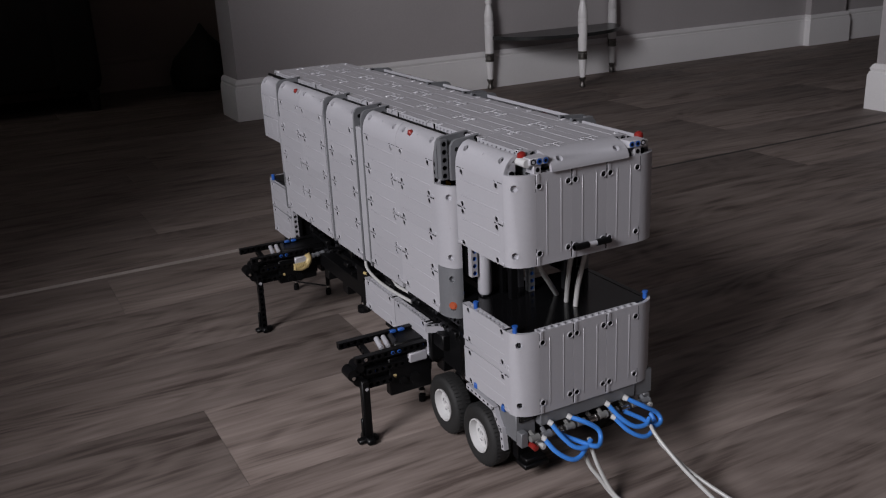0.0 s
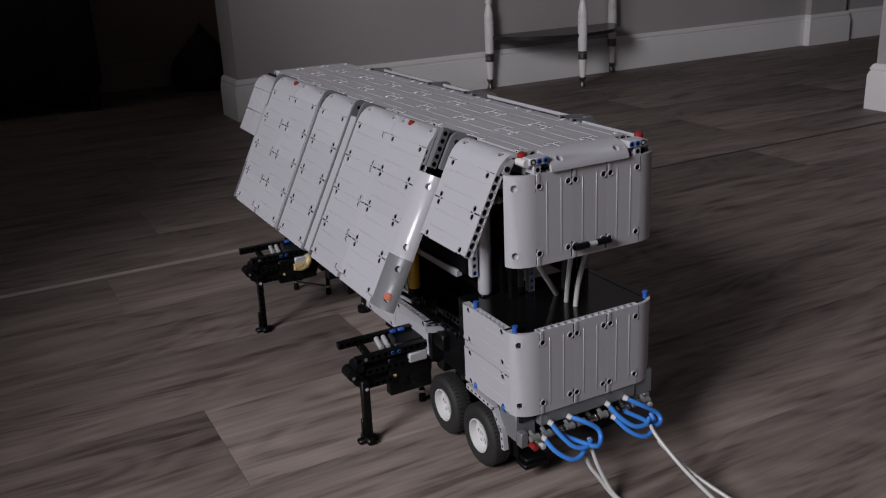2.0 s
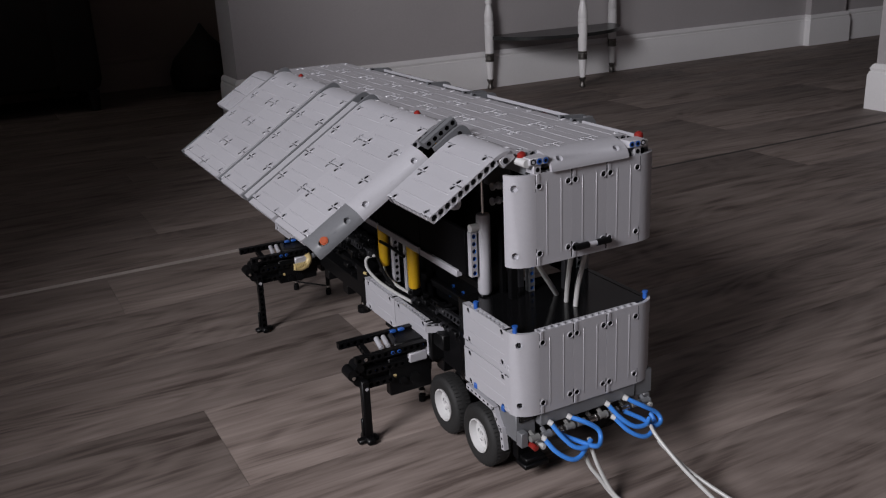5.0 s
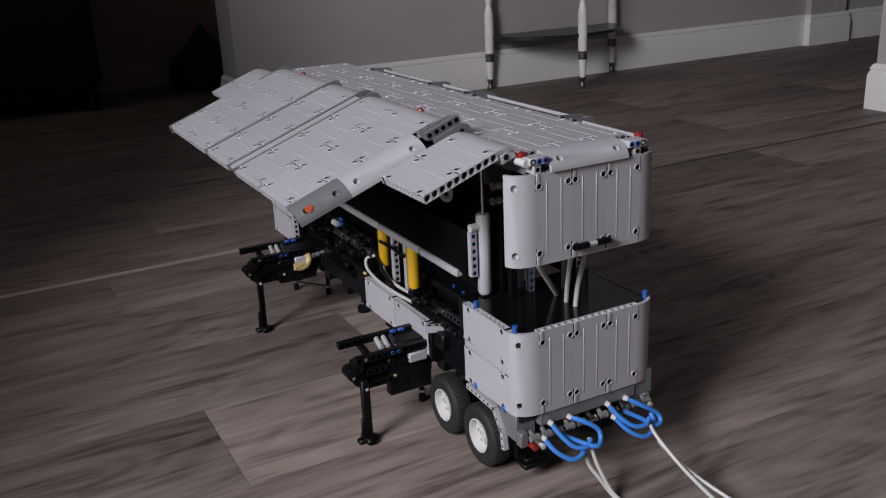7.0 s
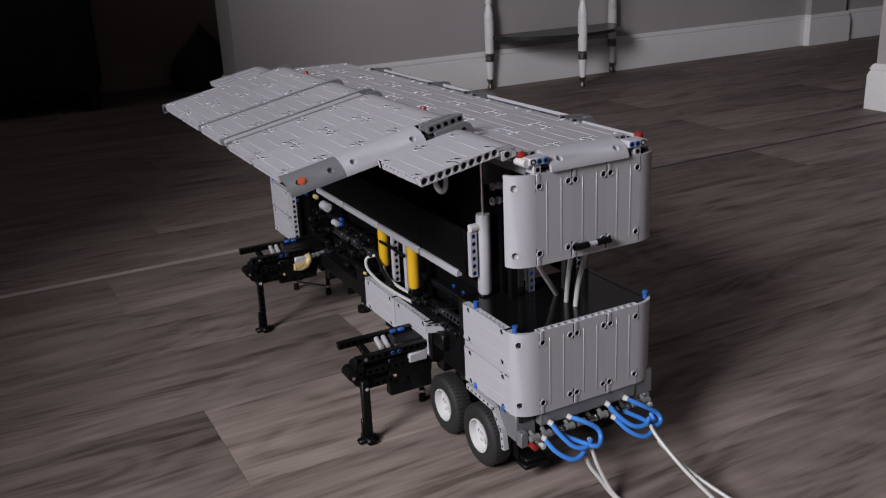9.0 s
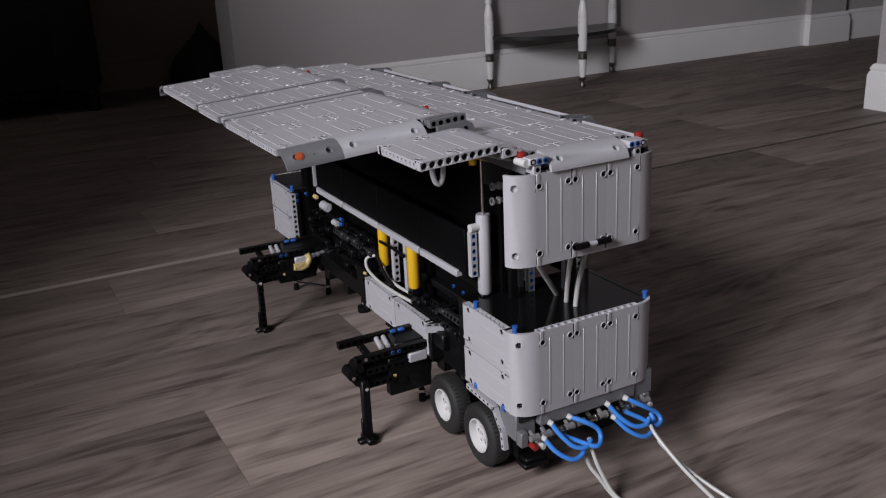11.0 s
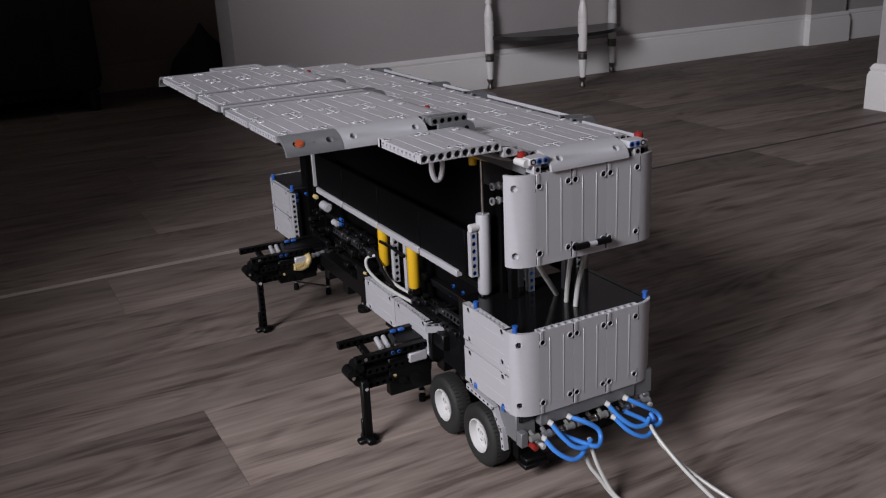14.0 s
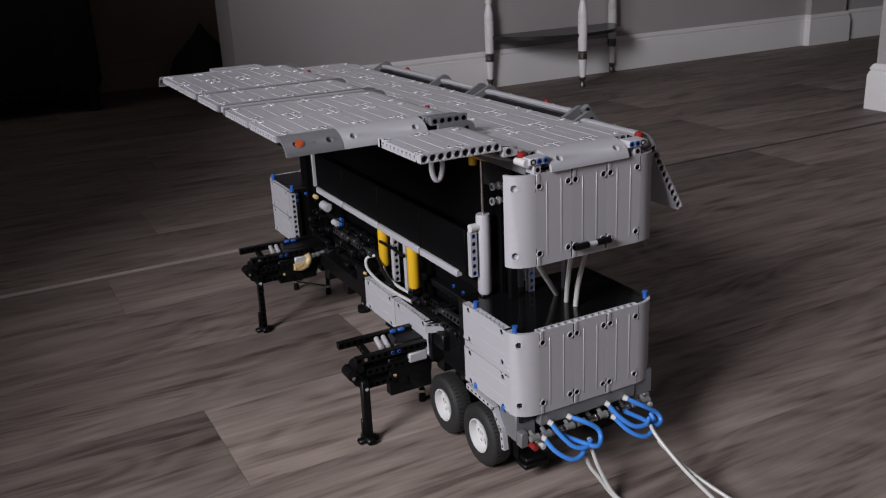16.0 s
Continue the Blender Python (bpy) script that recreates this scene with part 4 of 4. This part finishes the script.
for pts, r, m, lab in (
        ([(-9.2, 31.0, 15.9), (-9.6, 36.5, 15.8), (-9.7, 42, 15.9), (-9.6, 46.2, 16.6), (-9.0, 47.6, 17.8), (-8.0, 46.0, 18.6)], 0.26, PALE_TUBE, "pale soft air tube"),
        ([(-9.0, 31.6, 17.0), (-9.2, 36, 16.9), (-9.2, 39.5, 17.4), (-8.6, 42, 19.0), (-8.2, 43, 21)], 0.24, PALE_TUBE, "pale soft air tube"),
        ([(-9.3, 41.0, 22.6), (-9.6, 36.5, 23.0), (-9.3, 32.5, 22.6)], 0.25, BLACK, "black soft air tube"),
        ([(-9.6, 43.0, 21.0), (-9.8, 39.0, 18.0), (-9.4, 36.0, 16.6)], 0.25, BLACK, "black soft air tube"),
        ([(-5.4, 4.3, 30.4), (-3.9, 5.3, 28.2), (-1.4, 7.0, 25.2), (1.2, 8.8, 22.1)], 0.33, PALE_TUBE, "pale soft air tube"),
        ([(0.6, 4.0, 30.4), (0.3, 4.5, 28.4), (0.5, 5.4, 25.0), (0.8, 6.1, 22.1)], 0.33, PALE_TUBE, "pale soft air tube"),
        ([(3.0, 4.4, 30.4), (2.4, 4.5, 28.3), (1.4, 4.4, 25.0), (0.9, 4.3, 22.1)], 0.33, PALE_TUBE, "pale soft air tube"),
        ([(-7.0, 3.8, 42.0), (-7.6, 14.0, 41.6), (-7.4, 26.0, 41.4)], 0.3, PALE_TUBE, "pale soft air tube")):
    bm = bmesh.new()
    hose(bm, pts, r)
    part("air_tube", bm, m, trailer, lab)
for x, y, z0 in ((-1.1, 14.0, 22.0), (-3.4, 14.4, 22.0), (3.4, 10.0, 22.0)):
    bm = bmesh.new()
    box(bm, x - 0.4, y - 0.4, z0, x + 0.4, y + 0.4, 31.5, 0.08)
    part("post", bm, CHARCOAL, trailer, "charcoal upright post")
bm = bmesh.new()
liftarm(bm, (-0.8, 12.0, 22.6), (-0.8, 12.0, 27.6), 0.9)
part("upright", bm, (DARK, BLUE), trailer, "dark grey beam with blue pins")

# outriggers
def outrigger(y, far):
    e, dx = (1.0, -0.5) if far else (0.0, 0.0)
    bm = bmesh.new()
    box(bm, -20.6 + dx, y + 0.2, 7.4 + e, -9.4, y + 3.4, 10.8 + e, 0.15)
    box(bm, -16.4 + dx, y - 0.3, 5.3 + 2.4 * e, -9.8, y + 1.2, 11.2 + e, 0.15)
    box(bm, -15.0 + dx, y + 0.4, 10.4 + e, -7.6, y + 4.4, 12.8 + e, 0.2)
    box(bm, -8.6, y + 0.6, 8.0, -6.5, y + 3.8, 12.4, 0.2)
    box(bm, -10.6, y + 0.1, 8.5 + e, -6.2, y + 3.4, 11.9 + e, 0.2)
    box(bm, -18.4 + dx, y + 0.3, 9.6 + e, -12.0, y + 1.4, 12.0 + e, 0.15)
    o = part("outrigger", bm, BLACK, trailer, "black folding outrigger arm with a standing leg")
    for yy, x0, x1, z in ((y - 0.3, -20.9, -10.9, 12.2), (y + 4.4, -21.5, -8.5, 12.8)):
        bm = bmesh.new()
        liftarm(bm, (x0 + dx, yy, z + e), (x1 + dx, yy, z + e), 0.95)
        part("beam", bm, (BLACK, DEEP), o)
    for z, x0, x1 in ((8.1, -19.4, -16.4), (10.1, -19.4, -13.4)):
        bm = bmesh.new()
        liftarm(bm, (x0 + dx, y - 0.15, z + e), (x1 + dx, y - 0.15, z + e), 0.9)
        part("beam", bm, (BLACK, DEEP), o)
    bm = bmesh.new()
    liftarm(bm, (-18.6 + dx, y + 1.4, 11.4 + e), (-18.6 + dx, y + 4.4, 12.0 + e), 0.8, 0, (-1, 0, 0))
    part("cross_beam", bm, (BLACK, DEEP), o)
    for x, r in ((-12.6, 0.75), (-14.4, 0.55)):
        bm = bmesh.new()
        rod(bm, (x + dx, y - 0.6, 7.4 + e), (x + dx, y - 0.2, 7.4 + e), r, 14)
        for k in range(12):
            a = 2 * math.pi * k / 12
            rod(bm, (x + dx + r * math.cos(a), y - 0.55, 7.4 + e + r * math.sin(a)), (x + dx + r * math.cos(a), y - 0.25, 7.4 + e + r * math.sin(a)), 0.1, 5)
        part("gear", bm, BLACK, o)
    for x, z, r in ((-21.9, 10.2, 0.85), (-21.2, 9.2, 0.8), (-20.9, 11.0, 0.7), (-20.4, 8.0, 0.6)):
        bm = bmesh.new()
        rod(bm, (x + dx, y - 0.6, z + e), (x + dx, y + 1.8, z + e), r, 14)
        part("joint", bm, BLACK, o)
    bm = bmesh.new()
    if far:
        liftarm(bm, (-20.5 + dx, y - 0.8, 0.9), (-20.4 + dx, y - 0.8, 8.9 + e), 0.95)
    else:
        box(bm, -21.1, y - 1.3, 0.4, -19.9, y - 0.3, 9.2, 0.15)
    box(bm, -21.4 + dx, y - 1.0, 0.6, -20.9 + dx, y - 0.4, 3.4, 0.15)
    leg = part("leg", bm, (BLACK, DEEP), o)
    bm = bmesh.new()
    box(bm, -21.2 + dx, y - 2.3, -0.35, -19.9 + dx, y + 0.8, 0.6, 0.25)
    box(bm, -22.1 + dx, y - 1.3, -0.43, -19.0 + dx, y - 0.1, 0.3, 0.2)
    part("foot", bm, BLACK, leg)
    for x, z, m in ((-20.4, 8.0, GREY), (-22.0, 9.9, METAL), (-15.6, 8.4, TAN), (-20.0, 12.2, METAL)):
        bm = bmesh.new()
        f = 1.35 if x < -20.1 and z < 9 else 0.85 if x < -18 else 0.4
        rod(bm, (x + dx, y - f, z + e), (x + dx, y + 0.4, z + e), 0.27, 10)
        part("pin", bm, m, o)
    for x, z in ((-15.9, 12.2), (-14.9, 12.2), (-18.7, 9.9), (-16.9, 10.2), (-11.0, 11.9)):
        bm = bmesh.new()
        f = 0.86 if z > 12 else 0.4
        rod(bm, (x + dx, y - f, z + e), (x + dx, y + 0.2, z + e), 0.28, 10)
        rod(bm, (x + dx, y - f - 0.05, z + e), (x + dx, y - f + 0.01, z + e), 0.16, 8, 1)
        part("pin", bm, (BLUE, BLACK), o, "blue pin")
    for k in range(3):
        bm = bmesh.new()
        rod(bm, (-16.9 + k * 1.1 + dx, y + 0.9, 12.6 + e), (-16.5 + k * 1.1 + dx, y + 3.4, 12.9 + e), 0.38, 12)
        rod(bm, (-16.9 + k * 1.1 + dx, y + 0.7, 12.6 + e), (-16.9 + k * 1.1 + dx, y + 0.92, 12.6 + e), 0.24, 12)
        part("bush", bm, GREY if k < 2 else CHARCOAL, o)
    bm = bmesh.new()
    box(bm, -13.4 + dx, y - 0.9, 9.9 + e, -10.6 + dx, y + 0.2, 11.3 + e, 0.14)
    part("block", bm, GREY, o)
    for x in (-13.6, -12.3):
        bm = bmesh.new()
        box(bm, x - 0.5, y + 3.7, 12.9 + e, x + 0.5, y + 4.3, 13.32 + e, 0.1)
        part("pin", bm, BLUE, o, "blue pin")
    if not far:
        bm = bmesh.new()
        liftarm(bm, (-10.9, y - 2.6, 15.3), (-8.9, y - 3.3, 15.2), 0.95, 0, (0, 0, 1))
        box(bm, -9.0, y - 3.9, 13.0, -8.1, y - 3.0, 15.4, 0.25)
        part("bracket", bm, (GREY, BLACK), o, "light grey bent bracket")
    else:
        bm = bmesh.new()
        pts = [(-14.2, y - 1.0, 10.6), (-12.9, y - 1.1, 10.3), (-11.8, y - 1.0, 10.7), (-11.2, y - 0.8, 11.7), (-11.5, y - 0.6, 12.6)]
        hose(bm, pts, 0.55, 12)
        for i in range(8):
            a, b2 = Vector(pts[0]).lerp(Vector(pts[2]), i / 7), Vector(pts[0]).lerp(Vector(pts[2]), i / 7 + 0.06)
            rod(bm, a, b2, 0.68, 12)
        part("ribbed_hose", bm, TAN, o, "tan ribbed hose piece")
        bm = bmesh.new()
        rod(bm, (-11.2, y - 0.6, 11.9), (-4.8, y - 0.2, 12.4), 0.36, 10)
        for i in range(6):
            rod(bm, (-10.6 + i, y - 0.58, 11.95 + 0.08 * i), (-10.2 + i, y - 0.56, 11.98 + 0.08 * i), 0.5, 10)
        part("axle", bm, DARK, o)


outrigger(24.8, False)
outrigger(70.8, True)

# small landing legs under the far end and behind the skirt
for x, y, z in ((-4.3, 80.4, 8.0), (-8.9, 86.6, 11.0), (-1.9, 68.2, 6.5), (8.0, 25.0, 8.0), (8.0, 70.0, 8.0), (-8.6, 30.6, 8.0)):
    bm = bmesh.new()
    rod(bm, (x, y, 0.5), (x, y, z), 0.4, 10)
    rod(bm, (x, y, -0.43), (x, y, 0.6), 1.2 if x == -1.9 else 0.55 if x < 0 else 0.9, 14)
    rod(bm, (x, y, 1.1), (x, y, 1.5), 0.5, 12, 1)
    box(bm, x - 1.2, y - 0.7, z - 2.0, x + 1.2, y + 0.7, z + 1.5, 0.15)
    part("landing_leg", bm, (BLACK, METAL), trailer)
bm = bmesh.new()
rod(bm, (-8.9, 86.6, 1.3), (-4.3, 80.4, 1.3), 0.18, 8)
part("brace", bm, BLACK, trailer)

# ---- hoses and cords at the end ----
HOSES = (((-6.2, -0.4, 9.9), (-5.5, -1.6, 8.5), (-4.4, -2.7, 7.2), (-3.0, -3.2, 6.9), (-1.9, -2.8, 7.4)),
         ((-3.4, -0.4, 9.9), (-2.0, -1.8, 9.4), (-0.6, -2.5, 8.3), (-0.7, -3.2, 7.2), (-1.8, -3.7, 6.9), (-3.4, -2.2, 7.4), (-5.2, -0.6, 8.2)),
         ((-7.4, -0.7, 8.3), (-6.6, -2.0, 6.9), (-5.1, -3.0, 5.8), (-3.7, -3.1, 5.8), (-2.4, -2.6, 6.6)),
         ((2.5, -0.4, 9.9), (3.4, -1.7, 8.4), (4.8, -2.8, 7.2), (6.4, -3.1, 7.0), (7.4, -2.7, 7.5)),
         ((5.4, -0.4, 9.9), (7.2, -1.6, 8.8), (9.2, -2.0, 7.4), (9.4, -2.6, 6.4), (8.2, -2.8, 6.2), (6.8, -1.8, 7.2), (5.0, -0.6, 8.2)),
         ((3.2, -0.8, 8.0), (4.3, -2.2, 6.5), (5.8, -3.0, 5.5), (7.2, -3.0, 5.3), (8.6, -2.4, 6.1), (8.9, -1.2, 7.0)))
for pts in HOSES:
    bm = bmesh.new()
    hose(bm, pts, 0.31, 12)
    h = part("air_hose", bm, HOSE, trailer, "bright blue rubber air hose")
    bm = bmesh.new()
    rod(bm, Vector(pts[0]) + Vector((-0.2, 0.25, 0.15)), Vector(pts[0]) + Vector((0.15, -0.2, -0.1)), 0.37, 12)
    part("hose_end", bm, WHITE, h)
for pts in (((-1.9, -2.4, 7.9), (-1.7, -3.0, 6.0), (-1.3, -4.0, 3.8), (-0.3, -5.6, 0.9), (0.6, -8.0, 0.28), (1.5, -16.0, 0.28), (0.0, -34.0, 0.28)),
            ((-2.7, -2.6, 5.9), (-2.2, -3.2, 4.2), (-1.5, -4.0, 2.9), (-0.4, -5.2, 0.8), (0.1, -8.0, 0.28), (0.4, -16.0, 0.28), (-2.0, -34.0, 0.28)),
            ((7.2, -3.1, 7.2), (7.4, -4.6, 5.8), (7.8, -8.8, 3.6), (8.15, -13.6, 2.0), (8.6, -20.0, 0.5), (8.6, -34.0, 0.28)),
            ((7.6, -4.3, 5.4), (7.9, -5.6, 4.6), (8.7, -9.05, 3.0), (10.4, -14.2, 1.4), (12.4, -20.0, 0.3), (15.0, -34.0, 0.28))):
    bm = bmesh.new()
    hose(bm, pts, 0.26, 10)
    c = tagged(part("air_line", bm, PALE_TUBE), "pale clear air line lying on the floor", "tube", "air lines")


def motions():
    opening = [(0.0, 0.0), (0.3, 0.4), (0.5, 1.8), (0.8, 3.2), (1.0, 5.0), (1.25, 10.8), (1.5, 16.9), (2.0, 26.2), (2.5, 33.4), (3.0, 39.4), (3.5, 44.8), (4.0, 49.5), (4.8, 56.2), (5.6, 61.8),
               (6.5, 66.9), (7.0, 69.5), (7.5, 71.9), (8.0, 74.2), (8.5, 76.5), (9.0, 78.7), (10.0, 82.9), (11.0, 86.4), (11.5, 88.1), (12.0, 89.6), (12.4, 90.2), (13.0, 90.2), (16.0, 90.2)]
    walk(left_door, [(t, pose(-HX * U, 0, HZ * U, 0, a, 0)) for t, a in opening])
    lifting = [(0.0, 0.0), (14.0, 0.0), (15.1, 0.0), (15.25, 2.6), (15.4, 8.3), (15.5, 12.6), (15.6, 16.8), (15.7, 20.6), (15.8, 24.0), (15.9, 27.0), (16.0, 29.2)]
    walk(right_door, [(t, pose(HX * U, 0, HZ * U, 0, -a, 0)) for t, a in lifting])


motions()
